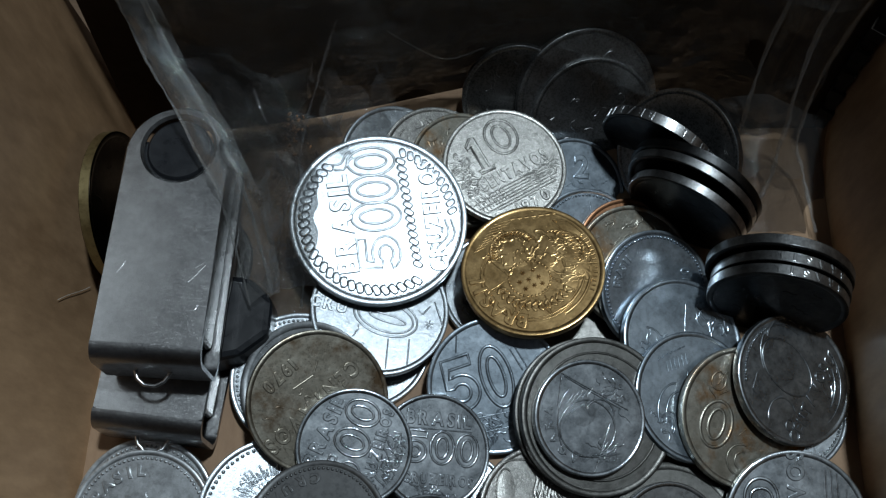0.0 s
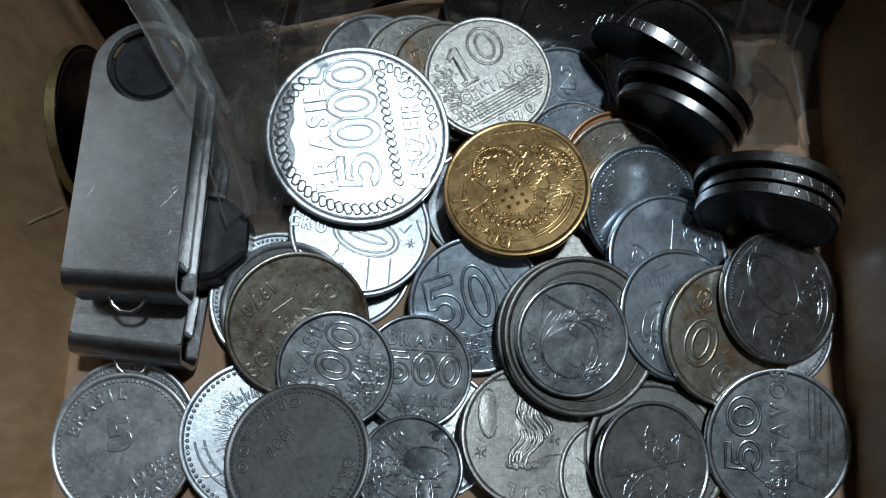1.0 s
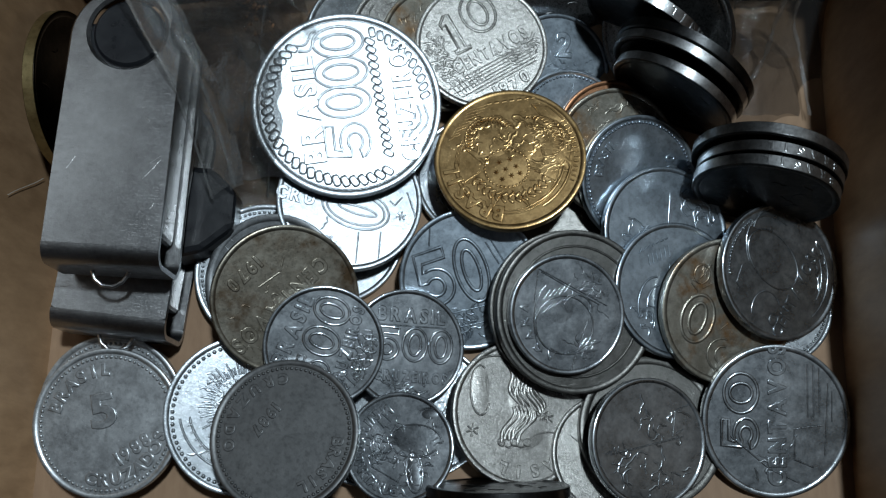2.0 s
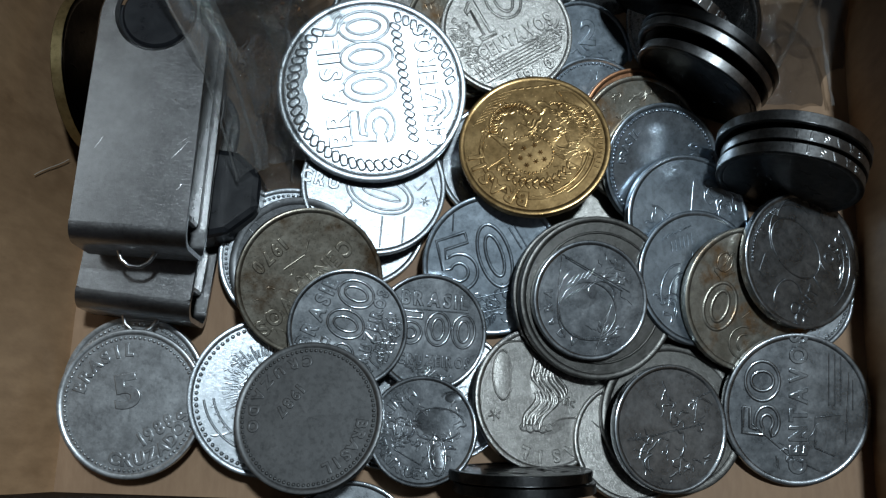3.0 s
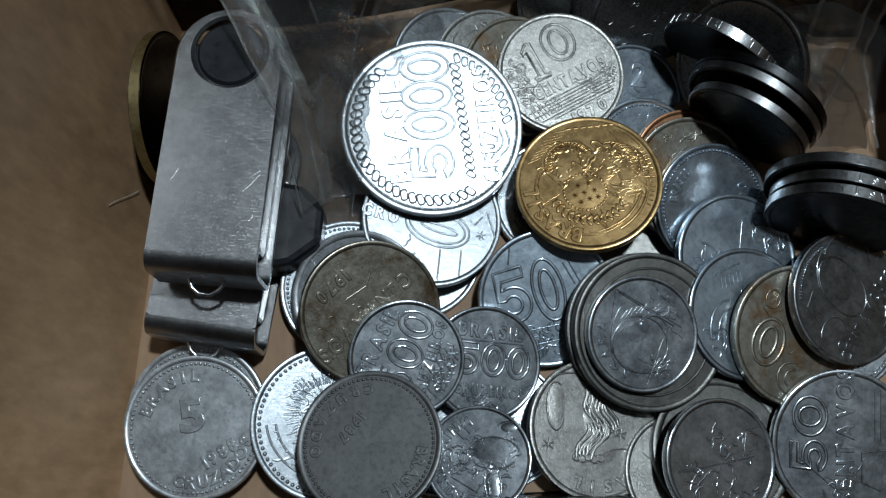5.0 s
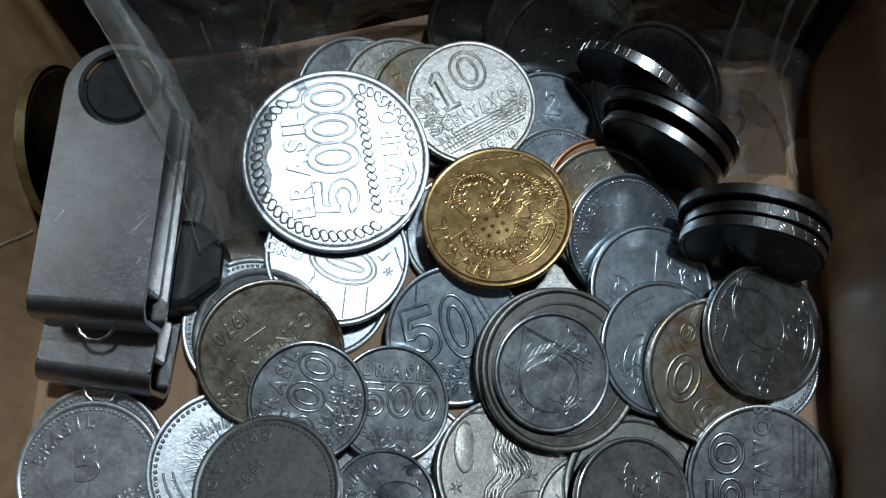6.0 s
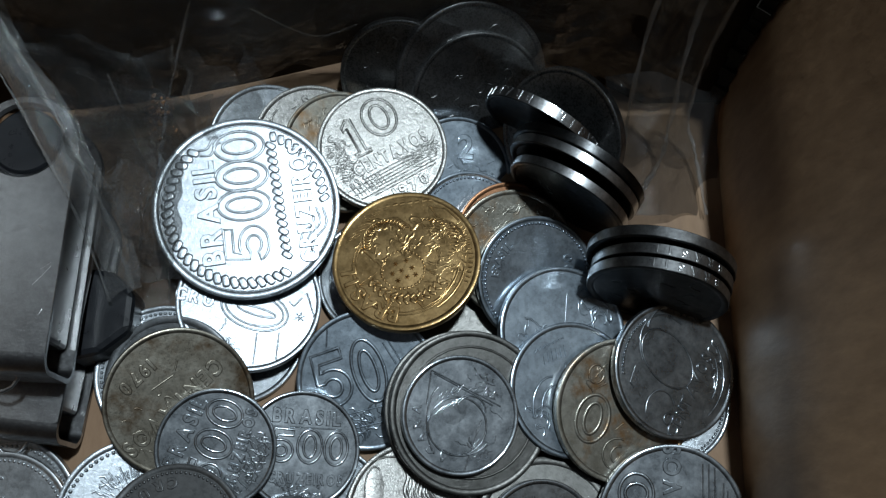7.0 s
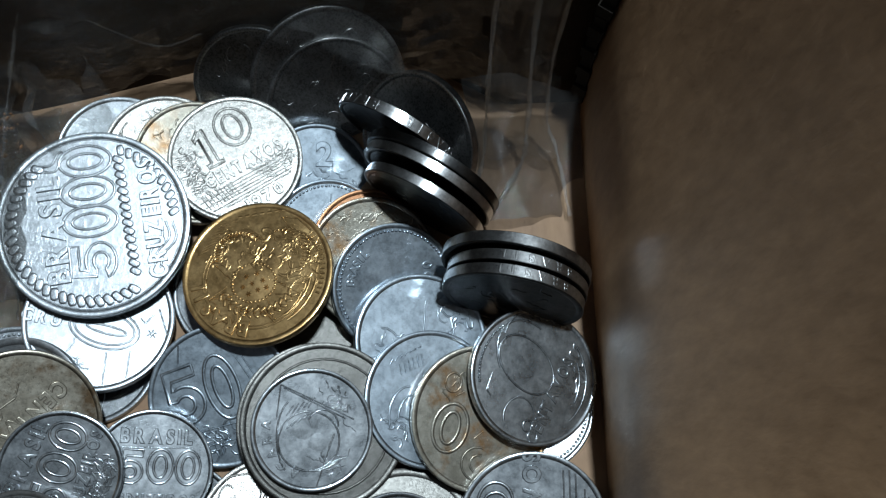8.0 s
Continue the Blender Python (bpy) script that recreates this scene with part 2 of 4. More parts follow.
def wall(name, a, b, lean, label):
    """A cardboard wall that leans outward, slightly warped, 3 mm thick."""
    a, b = Vector((*a, 0)), Vector((*b, 0))
    along = (b - a).normalized()
    out = Vector((-along.y, along.x, 0))
    if out.dot((a + b) / 2 - Vector((0, 0.07, 0))) < 0:
        out.negate()
    bm = bmesh.new()
    nx, nz = 40, 24
    grids = []
    for off in (0.0, 0.003):
        g = []
        for j in range(nz + 1):
            z = H * j / nz
            row = []
            for i in range(nx + 1):
                s = -0.05 + 1.1 * i / nx if name in ("wall_left", "wall_right") else i / nx
                warp = 0.0007 * noise.noise((s * 3, z * 30, a.x * 50 + a.y * 40)) * min(1, z * 40)
                # Right side's curl and left side's front lean are added to catch lamp light.
                bow = 0.0125 * math.sin(math.pi * min(1.0, 1.25 * s * s)) if name == "wall_back" else flare(z, s) if name == "wall_right" else z * (0.50 * (1 - s) ** 2 - 0.03) if name == "wall_left" else 0.0
                p = a.lerp(b, s) + out * (lean * z + warp + off + bow)
                if name == "wall_back":
                    p.x += s * flare(z)
                row.append(bm.verts.new((p.x, p.y, z)))
            g.append(row)
        grids.append(g)
    inner, outer = grids
    for j in range(nz):
        for i in range(nx):
            bm.faces.new((inner[j][i], inner[j][i + 1], inner[j + 1][i + 1], inner[j + 1][i]))
            bm.faces.new((outer[j][i + 1], outer[j][i], outer[j + 1][i], outer[j + 1][i + 1]))
    rim = [(inner[0], outer[0]), (outer[nz], inner[nz])]
    rim += [([r[0] for r in outer], [r[0] for r in inner]), ([r[nx] for r in inner], [r[nx] for r in outer])]
    for p, q in rim:
        for k in range(len(p) - 1):
            bm.faces.new((p[k], q[k], q[k + 1], p[k + 1]))
    bmesh.ops.recalc_face_normals(bm, faces=bm.faces)
    # Both ends take the shade-darkened card; the sides keep the plain one.
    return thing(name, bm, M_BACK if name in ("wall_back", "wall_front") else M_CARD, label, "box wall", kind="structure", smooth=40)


for wall_name, (a, b, lean) in WALLS.items():
    wall(wall_name, a, b, lean, "dark brown cardboard end of the storage box, darkened further for shade" if wall_name in ("wall_back", "wall_front") else "smooth brown cardboard side of the storage box")
bm = bmesh.new()
prism(bm, [(-0.0690, 0.0120), (0.0790, 0.0120), (0.0790, 0.128), (-0.0690, 0.128)], -0.003, 0.0)
thing("floor", bm, M_FLOOR, "tan board bottom of the storage box", "box floor", kind="structure")
bm = bmesh.new()
prism(bm, [(-0.6, -0.5), (0.6, -0.5), (0.6, 0.6), (-0.6, 0.6)], -0.028, -0.0034, 0.002)
thing("ground", bm, M_TABLE, "dark wooden table top under the box", "table top", kind="structure")

# dark toothed gap where the right and back walls meet
bm = bmesh.new()
for i in range(34):
    z = 0.004 + i * 0.0029
    w = 0.0011 + 0.0005 * (i % 2)
    x, y = 0.0744 + flare(z), 0.1105 + 0.12 * z
    prism(bm, [(x - w, y - 0.0008), (x + 0.0006, y - w - 0.0008), (x + 0.0030, y + 0.0010), (x + 0.0005, y + 0.0025)], z, z + 0.0029)
thing("trim", bm, M_GAP, "dark toothed seam in the corner of the box", "corner seam", kind="structure")

# ---- coins ----
TEXTS = {}


def glyph(ch, size, depth):
    """One character of the built-in font as verts and faces, centred, with its width."""
    key = (ch, round(size, 6), round(depth, 6))
    if key not in TEXTS:
        cu = bpy.data.curves.new("glyph", "FONT")
        cu.body, cu.size, cu.extrude = ch, size, depth
        cu.bevel_depth, cu.bevel_resolution = min(size * 0.05, 0.00014), 2
        cu.resolution_u = 4
        cu.offset = size * 0.022
        ob = bpy.data.objects.new("glyph", cu)
        me = bpy.data.meshes.new_from_object(ob)
        vs = [v.co.copy() for v in me.vertices]
        fs = [tuple(p.vertices) for p in me.polygons]
        xs = [v.x for v in vs] or [0.0, size * 0.3]
        TEXTS[key] = (vs, fs, min(xs), max(xs))
        bpy.data.meshes.remove(me)
        bpy.data.objects.remove(ob)
        bpy.data.curves.remove(cu)
    return TEXTS[key]


def put_glyph(bm, ch, size, m, depth):
    vs, fs, x0, x1 = glyph(ch, size, depth)
    made = [bm.verts.new(m @ Vector((v.x - (x0 + x1) / 2, v.y, v.z))) for v in vs]
    for f in fs:
        try:
            bm.faces.new([made[i] for i in f])
        except ValueError:
            pass


def line_text(bm, body, x, y, size, turn=0, squeeze=1.0, depth=0.00003, gap=0.16):
    """A straight line of characters centred at x, y."""
    spans = [glyph(ch, size, depth) for ch in body]
    widths = [(s[3] - s[2]) + size * gap if ch != " " else size * 0.35 for s, ch in zip(spans, body)]
    at = -sum(widths) / 2
    for ch, w in zip(body, widths):
        if ch != " ":
            put_glyph(bm, ch, size, pose(x, y, 0, 0, 0, turn) @ pose((at + w / 2) * squeeze, -size * 0.35, 0) @ Matrix.Diagonal((squeeze, 1, 1, 1)), depth)
        at += w


def arc_text(bm, body, radius, start, end, size, inward=False, depth=0.00003):
    """Characters along a circle, from one angle to another in degrees; inward turns their tops to the centre."""
    for i, ch in enumerate(body):
        if ch == " ":
            continue
        a = start + (end - start) * (i / max(1, len(body) - 1))
        turn = a + 90 if inward else a - 90
        ra = radians(a)
        put_glyph(bm, ch, size, pose(radius * math.cos(ra), radius * math.sin(ra), 0, 0, 0, turn) @ pose(0, -size * 0.35, 0), depth)


def beads(bm, radius, count, size, start=0, end=360):
    for i in range(count):
        a = radians(start + (end - start) * i / count)
        c = Vector((radius * math.cos(a), radius * math.sin(a), 0))
        rows = [[bm.verts.new(c + Vector((f * size * math.cos(k * 1.0472), f * size * math.sin(k * 1.0472), h * size))) for k in range(6)]
                for f, h in ((1.0, -0.1), (0.85, 0.45), (0.45, 0.75))]
        for p, q in zip(rows, rows[1:]):
            for k in range(6):
                bm.faces.new((p[k], p[(k + 1) % 6], q[(k + 1) % 6], q[k]))
        bm.faces.new(rows[-1])


def ridge(bm, pts, width, height=0.00014):
    """A raised line with a rounded cross-section."""
    rows = []
    n = len(pts)
    for i, p in enumerate(pts):
        p = Vector((*p, 0))
        d = Vector((*pts[min(i + 1, n - 1)], 0)) - Vector((*pts[max(i - 1, 0)], 0))
        d = d.normalized() if d.length > 0 else Vector((1, 0, 0))
        side = Vector((-d.y, d.x, 0)) * width / 2
        rows.append([bm.verts.new(p + side * f + Vector((0, 0, height * h))) for f, h in ((1, -0.15), (0.55, 0.72), (0, 1), (-0.55, 0.72), (-1, -0.15))])
    for a, b in zip(rows, rows[1:]):
        for k in range(4):
            bm.faces.new((a[k], b[k], b[k + 1], a[k + 1]))


def arc_pts(cx, cy, rx, ry, a0, a1, n=20, turn=0):
    t = radians(turn)
    out = []
    for i in range(n + 1):
        a = radians(a0 + (a1 - a0) * i / n)
        x, y = rx * math.cos(a), ry * math.sin(a)
        out.append((cx + x * math.cos(t) - y * math.sin(t), cy + x * math.sin(t) + y * math.cos(t)))
    return out


def squiggles(bm, rng, count, r, box, width, length=0.5):
    """Worn relief: short jagged ridges inside a window given in parts of the radius."""
    x0, x1, y0, y1 = box
    for _ in range(count):
        x, y = rng.uniform(x0, x1) * r, rng.uniform(y0, y1) * r
        a = rng.uniform(0, math.tau)
        pts = [(x, y)]
        for _ in range(rng.randint(3, 8)):
            a += rng.uniform(-1.2, 1.2)
            step = r * length * rng.uniform(0.05, 0.13)
            x, y = x + math.cos(a) * step, y + math.sin(a) * step
            if math.hypot(x, y) < r * 0.84:
                pts.append((x, y))
        if len(pts) > 2:
            ridge(bm, pts, width * rng.uniform(0.45, 0.95), rng.uniform(0.00005, 0.00011))


def dome(bm, cx, cy, rx, ry, height, turn=0, seg=20, rings=4):
    """A low smooth swelling in the field."""
    t = radians(turn)
    prev = None
    for j in range(rings + 1):
        f = 1 - j / rings
        z = 0.45 * height * (1 - f * f) - 0.00002
        if j == rings:
            tip = bm.verts.new((cx, cy, z))
            for k in range(seg):
                bm.faces.new((prev[k], prev[(k + 1) % seg], tip))
            break
        row = []
        for k in range(seg):
            a = k * math.tau / seg
            x, y = rx * f * math.cos(a), ry * f * math.sin(a)
            row.append(bm.verts.new((cx + x * math.cos(t) - y * math.sin(t), cy + x * math.sin(t) + y * math.cos(t), z)))
        if prev:
            for k in range(seg):
                bm.faces.new((prev[k], prev[(k + 1) % seg], row[(k + 1) % seg], row[k]))
        prev = row


def lump(bm, cx, cy, rx, ry, height, turn=0):
    """A flat-topped raised lozenge with soft corners, one turn of a rope border."""
    t = radians(turn)
    rows = []
    for f, z in ((1.0, -0.00003), (0.84, 0.8 * height), (0.60, height)):
        row = []
        for k in range(12):
            a = k * math.tau / 12
            c, s = math.cos(a), math.sin(a)
            x, y = rx * f * math.copysign(abs(c) ** 0.6, c), ry * f * math.copysign(abs(s) ** 0.6, s)
            row.append(bm.verts.new((cx + x * math.cos(t) - y * math.sin(t), cy + x * math.sin(t) + y * math.cos(t), z)))
        rows.append(row)
    for p, q in zip(rows, rows[1:]):
        for k in range(12):
            bm.faces.new((p[k], p[(k + 1) % 12], q[(k + 1) % 12], q[k]))
    bm.faces.new(rows[-1])


def coin(centre, normal, up, r, thick, material, label, design=None, rim=0.058, reeded=False, group="coins in the box", edge="", milled=None):
    """A struck coin: raised rim, sunk field, rounded edge; its design lies in the field as parts."""
    n, u = Vector(normal).normalized(), Vector(up).normalized()
    x = u.cross(n).normalized()
    u = n.cross(x)
    m = Matrix(((x.x, u.x, n.x, centre[0]), (x.y, u.y, n.y, centre[1]), (x.z, u.z, n.z, centre[2]), (0, 0, 0, 1)))
    bm = bmesh.new()
    e, s = 0.00014, 0.00017
    w = r * rim
    lathe(bm, [(r - w - e, -thick + s), (r - w, -thick), (r - e, -thick), (r - e * 0.3, -thick + e * 0.3), (r, -thick + e), (r, -e), (r - e * 0.3, -e * 0.3), (r - e, 0),
               (r - w * 0.55, 0.00002), (r - w, -0.00003), (r - w - 1.6 * e, -s)], 96)
    if reeded:
        for v in bm.verts:
            if abs(math.hypot(v.co.x, v.co.y) - r) < 1e-6:
                k = round(math.atan2(v.co.y, v.co.x) / math.tau * 96)
                f = 1 - 0.010 * (k % 2)
                v.co.x, v.co.y = v.co.x * f, v.co.y * f
    ob = thing("coin", bm, material, label, "coin", group, smooth=28)
    ob.matrix_world = m
    # Separate edge band: coins with darkened faces keep an edge tone of their own.
    if milled:
        b2 = bmesh.new()
        seg = 96
        rings = [[b2.verts.new((q * math.cos(k * math.tau / seg), q * math.sin(k * math.tau / seg), z)) for k in range(seg)]
                 for q, z in ((r - 0.0001, -thick + e), (r + 0.00005, -thick + e), (r + 0.00005, -e), (r - 0.0001, -e))]
        for p, q in zip(rings, rings[1:]):
            for k in range(seg):
                b2.faces.new((p[k], p[(k + 1) % seg], q[(k + 1) % seg], q[k]))
        rim_part = part("milled_edge", b2, milled, ob, "coin edge, its light or shade held in the colour", smooth=28)
    if edge:
        b2 = bmesh.new()
        for i, ch in enumerate(edge):
            if ch == " ":
                continue
            a = radians(90 + (i - (len(edge) - 1) / 2) * 11.5)
            out = Vector((math.cos(a), math.sin(a), 0))
            put = Matrix(((-out.y, 0, out.x, r * out.x), (out.x, 0, out.y, r * out.y), (0, 1, 0, -thick * 0.5), (0, 0, 0, 1)))
            put_glyph(b2, ch, thick * 0.92, put @ pose(0, -thick * 0.33, 0), 0.00006)
        part("edge_lettering", b2, milled or material, rim_part if milled else ob)
    if design:
        for name, builder in design:
            b2 = bmesh.new()
            builder(b2, r)
            for v in b2.verts:
                v.co.z -= s
            made = part(name, b2, material, ob, smooth=50 if name == "lettering" else 80)
            if name in ("relief", "bead_ring", "rope_border", "laurel"):
                tagged(made, kind="stuff")
    return ob


def outline_numeral(bm, ch, x, y, w, h, turn, width, height=0.00013):
    """A numeral struck as a raised outline; x, y is its middle."""
    if ch == "0":
        paths = [arc_pts(0, 0, w / 2, h / 2, 0, 360, 40), arc_pts(0, 0, w * 0.25, h * 0.33, 0, 360, 32)]
    elif ch == "5":
        bowl = arc_pts(0.46, 0.32, 0.24, 0.17, 140, -150, 18)
        back = arc_pts(0.46, 0.32, 0.50, 0.34, -155, 118, 26)
        path = [(0.92, 1.0), (0.12, 1.0), (0.06, 0.44), (0.28, 0.43)] + bowl + back + [(0.28, 0.80), (0.92, 0.80), (0.92, 1.0)]
        paths = [[((a - 0.5) * w, (b - 0.5) * h) for a, b in path]]
    else:
        path = [(0.34, 0.08), (0.12, 0.08), (0.12, 0.0), (0.88, 0.0), (0.88, 0.08), (0.66, 0.08), (0.66, 1.0), (0.44, 1.0), (0.12, 0.84), (0.12, 0.72), (0.34, 0.80), (0.34, 0.08)]
        paths = [[((a - 0.5) * w, (b - 0.5) * h) for a, b in path]]
    c, n = math.cos(radians(turn)), math.sin(radians(turn))
    for path in paths:
        ridge(bm, [(x + a * c - b * n, y + a * n + b * c) for a, b in path], width, height)


def numerals(rows, turn, width=0.034):
    """Large raised figures, each a part of its own, from rows of (figure, x, y, width, height) in parts of the radius."""
    return [("numeral", lambda bm, r, row=row: outline_numeral(bm, row[0], row[1] * r, row[2] * r, row[3] * r, row[4] * r, turn, width * r)) for row in rows]


def d_5000():
    def letters(bm, r):
        line_text(bm, "BRASIL", -0.10 * r, 0.40 * r, 0.31 * r, 12, 0.92, 0.0002)
        line_text(bm, "CRUZEIROS", 0.08 * r, -0.60 * r, 0.26 * r, 11, 0.72, 0.0002)

    def rope(bm, r):
        for i in range(27):
            a = radians(48 + i * 6.4)
            lump(bm, 0.835 * r * math.cos(a), 0.835 * r * math.sin(a), 0.074 * r, 0.046 * r, 0.00012, math.degrees(a) + 28)
        for i in range(15):
            lump(bm, (-0.50 + i * 0.086) * r, (-0.47 + 0.0195 * i) * r, 0.066 * r, 0.040 * r, 0.00012, 66)
        for i in range(11):
            a = radians(281 + i * 6.4)
            lump(bm, 0.835 * r * math.cos(a), 0.835 * r * math.sin(a), 0.066 * r, 0.042 * r, 0.00012, math.degrees(a) + 28)
        ridge(bm, arc_pts(0, 0, 0.92 * r, 0.92 * r, 0, 360, 90), 0.016 * r, 0.00007)

    def wave(bm, r):
        for k in (0.70, 0.77, 0.84):
            ridge(bm, [((k + 0.03 * math.sin(a / 4.5)) * r * math.cos(radians(a)), (k + 0.03 * math.sin(a / 4.5)) * r * math.sin(radians(a))) for a in range(238, 276, 2)], 0.03 * r)
        for k in (0.74, 0.82):
            ridge(bm, [((k + 0.04 * math.sin(a / 3.5)) * r * math.cos(radians(a)), (k + 0.04 * math.sin(a / 3.5)) * r * math.sin(radians(a))) for a in range(26, 48, 2)], 0.03 * r)

    rows = [("5", -0.40, -0.03, 0.40, 0.46), ("0", 0.02, 0.03, 0.34, 0.56), ("0", 0.34, 0.085, 0.34, 0.56), ("0", 0.67, 0.14, 0.34, 0.54)]
    return [("lettering", letters), ("rope_border", rope), ("relief", wave)] + numerals(rows, 10)


def d_gold():
    def letters(bm, r):
        arc_text(bm, "BRASIL", 0.79 * r, 258, 190, 0.27 * r)

    def ring(bm, r):
        for k in (0.66, 0.70):
            ridge(bm, arc_pts(-0.02 * r, -0.08 * r, k * r, k * r, 150, 345, 60), 0.022 * r, 0.0001)
        for k in (0.72, 0.80):
            ridge(bm, arc_pts(0, 0, k * r, k * r, -58, -10, 20), 0.045 * r, 0.00016)
        for i in range(14):
            a = radians(-22 + i * 4.5)
            ridge(bm, [(0.84 * r * math.cos(a), 0.84 * r * math.sin(a)), (0.90 * r * math.cos(a), 0.90 * r * math.sin(a))], 0.03 * r)

    def disc(bm, r):
        dome(bm, -0.04 * r, -0.14 * r, 0.33 * r, 0.31 * r, 0.0003)
        for k in range(34):
            a = k * math.tau / 34
            lump(bm, (-0.04 + 0.29 * math.cos(a)) * r, (-0.14 + 0.27 * math.sin(a)) * r, 0.02 * r, 0.02 * r, 0.00014)
        for x, y in ((-0.14, -0.06), (0.0, -0.02), (0.08, -0.12), (-0.06, -0.16), (-0.18, -0.2), (0.02, -0.25), (-0.1, -0.3), (0.13, -0.22)):
            for a in (0, 60, 120):
                c2, s2 = math.cos(radians(a)) * 0.035 * r, math.sin(radians(a)) * 0.035 * r
                ridge(bm, [(x * r - c2, y * r - s2), (x * r + c2, y * r + s2)], 0.02 * r, 0.00022)
        for a in (158, 205, 250, 292, 335):
            for off in (-4, 4):
                ridge(bm, [(0.36 * r * math.cos(radians(a + off * 3)) - 0.04 * r, 0.36 * r * math.sin(radians(a + off * 3)) - 0.1 * r),
                           (0.70 * r * math.cos(radians(a)), 0.70 * r * math.sin(radians(a)) - 0.06 * r)], 0.018 * r, 0.00009)

    def figures(bm, r):
        for cx, cy, rx, ry, h, t in ((-0.24, 0.26, 0.32, 0.30, 0.00020, 12), (-0.16, 0.16, 0.16, 0.22, 0.00026, 20), (0.30, 0.24, 0.30, 0.32, 0.00020, -8), (0.22, 0.14, 0.14, 0.24, 0.00026, -16),
                                     (0.60, 0.10, 0.22, 0.36, 0.00026, 20), (0.52, -0.18, 0.22, 0.16, 0.00024, -30), (0.48, 0.62, 0.26, 0.14, 0.00028, -40)):
            dome(bm, cx * r, cy * r, rx * r, ry * r, h, t)
        rng = random.Random(11)
        for k in range(20):
            a = 35 + k * 8.5
            x, y = -0.24 + 0.30 * math.cos(radians(a)), 0.28 + 0.28 * math.sin(radians(a))
            ridge(bm, arc_pts(x * r, y * r, 0.055 * r, 0.045 * r, a - 60, a + rng.uniform(120, 200), 10), 0.034 * r, 0.00022)
        for k in range(16):
            a = 100 - k * 10
            x, y = 0.33 + 0.30 * math.cos(radians(a)), 0.26 + 0.31 * math.sin(radians(a))
            ridge(bm, arc_pts(x * r, y * r, 0.07 * r, 0.035 * r, a - 40, a + rng.uniform(90, 160), 10), 0.034 * r, 0.0002)
        ridge(bm, [(0.30 * r, 0.78 * r), (0.42 * r, 0.60 * r), (0.62 * r, 0.52 * r), (0.80 * r, 0.30 * r)], 0.035 * r)
        ridge(bm, [(0.30 * r, 0.78 * r), (0.52 * r, 0.74 * r), (0.70 * r, 0.56 * r)], 0.03 * r)
        squiggles(bm, rng, 70, r, (0.36, 0.80, -0.25, 0.45), 0.05 * r, 0.4)
        squiggles(bm, rng, 80, r, (-0.50, 0.52, -0.02, 0.56), 0.06 * r, 0.4)

    def laurel(bm, r):
        for k in range(13):
            a = radians(212 + k * 9.5)
            for d, t in ((0.50, 40), (0.58, -40)):
                lump(bm, (d * math.cos(a) + 0.02) * r, (d * math.sin(a) - 0.02) * r, 0.055 * r, 0.024 * r, 0.00013, math.degrees(a) + 90 + t)
        for i in range(9):
            ridge(bm, [((-0.82 + i * 0.035) * r, (0.28 + 0.055 * i) * r), ((-0.66 + i * 0.05) * r, (0.36 + 0.055 * i) * r)], 0.02 * r, 0.00009)
        for i in range(7):
            ridge(bm, [((-0.30 + i * 0.10) * r, (0.80 + 0.012 * i) * r), ((-0.24 + i * 0.10) * r, (0.81 + 0.012 * i) * r)], 0.045 * r, 0.0001)

    return [("lettering", letters), ("ring", ring), ("disc", disc), ("relief", figures), ("laurel", laurel)]


def d_10():
    def letters(bm, r):
        line_text(bm, "CENTAVOS", 0.06 * r, -0.13 * r, 0.28 * r, -1, 0.66)
        line_text(bm, "1970", 0.05 * r, -0.74 * r, 0.24 * r)

    def relief(bm, r):
        rng = random.Random(5)
        squiggles(bm, rng, 70, r, (-0.86, -0.52, -0.25, 0.50), 0.06 * r, 0.4)
        squiggles(bm, rng, 50, r, (0.15, 0.85, -0.46, -0.26), 0.06 * r, 0.3)
        for i in range(7):
            y = -0.30 - i * 0.05
            w = math.sqrt(max(0.02, 0.80 - y * y))
            ridge(bm, [((-w if i % 2 else -0.5) * r, y * r), ((w - 0.08) * r, (y - 0.02) * r)], 0.022 * r)
        for i in range(9):
            ridge(bm, [((-0.75 + i * 0.06) * r, -0.28 * r), ((-0.72 + i * 0.06) * r, -0.52 * r)], 0.02 * r)

    return [("lettering", letters), ("relief", relief)] + numerals([("1", -0.27, 0.36, 0.34, 0.62), ("0", 0.22, 0.46, 0.52, 0.62)], -3, 0.05)


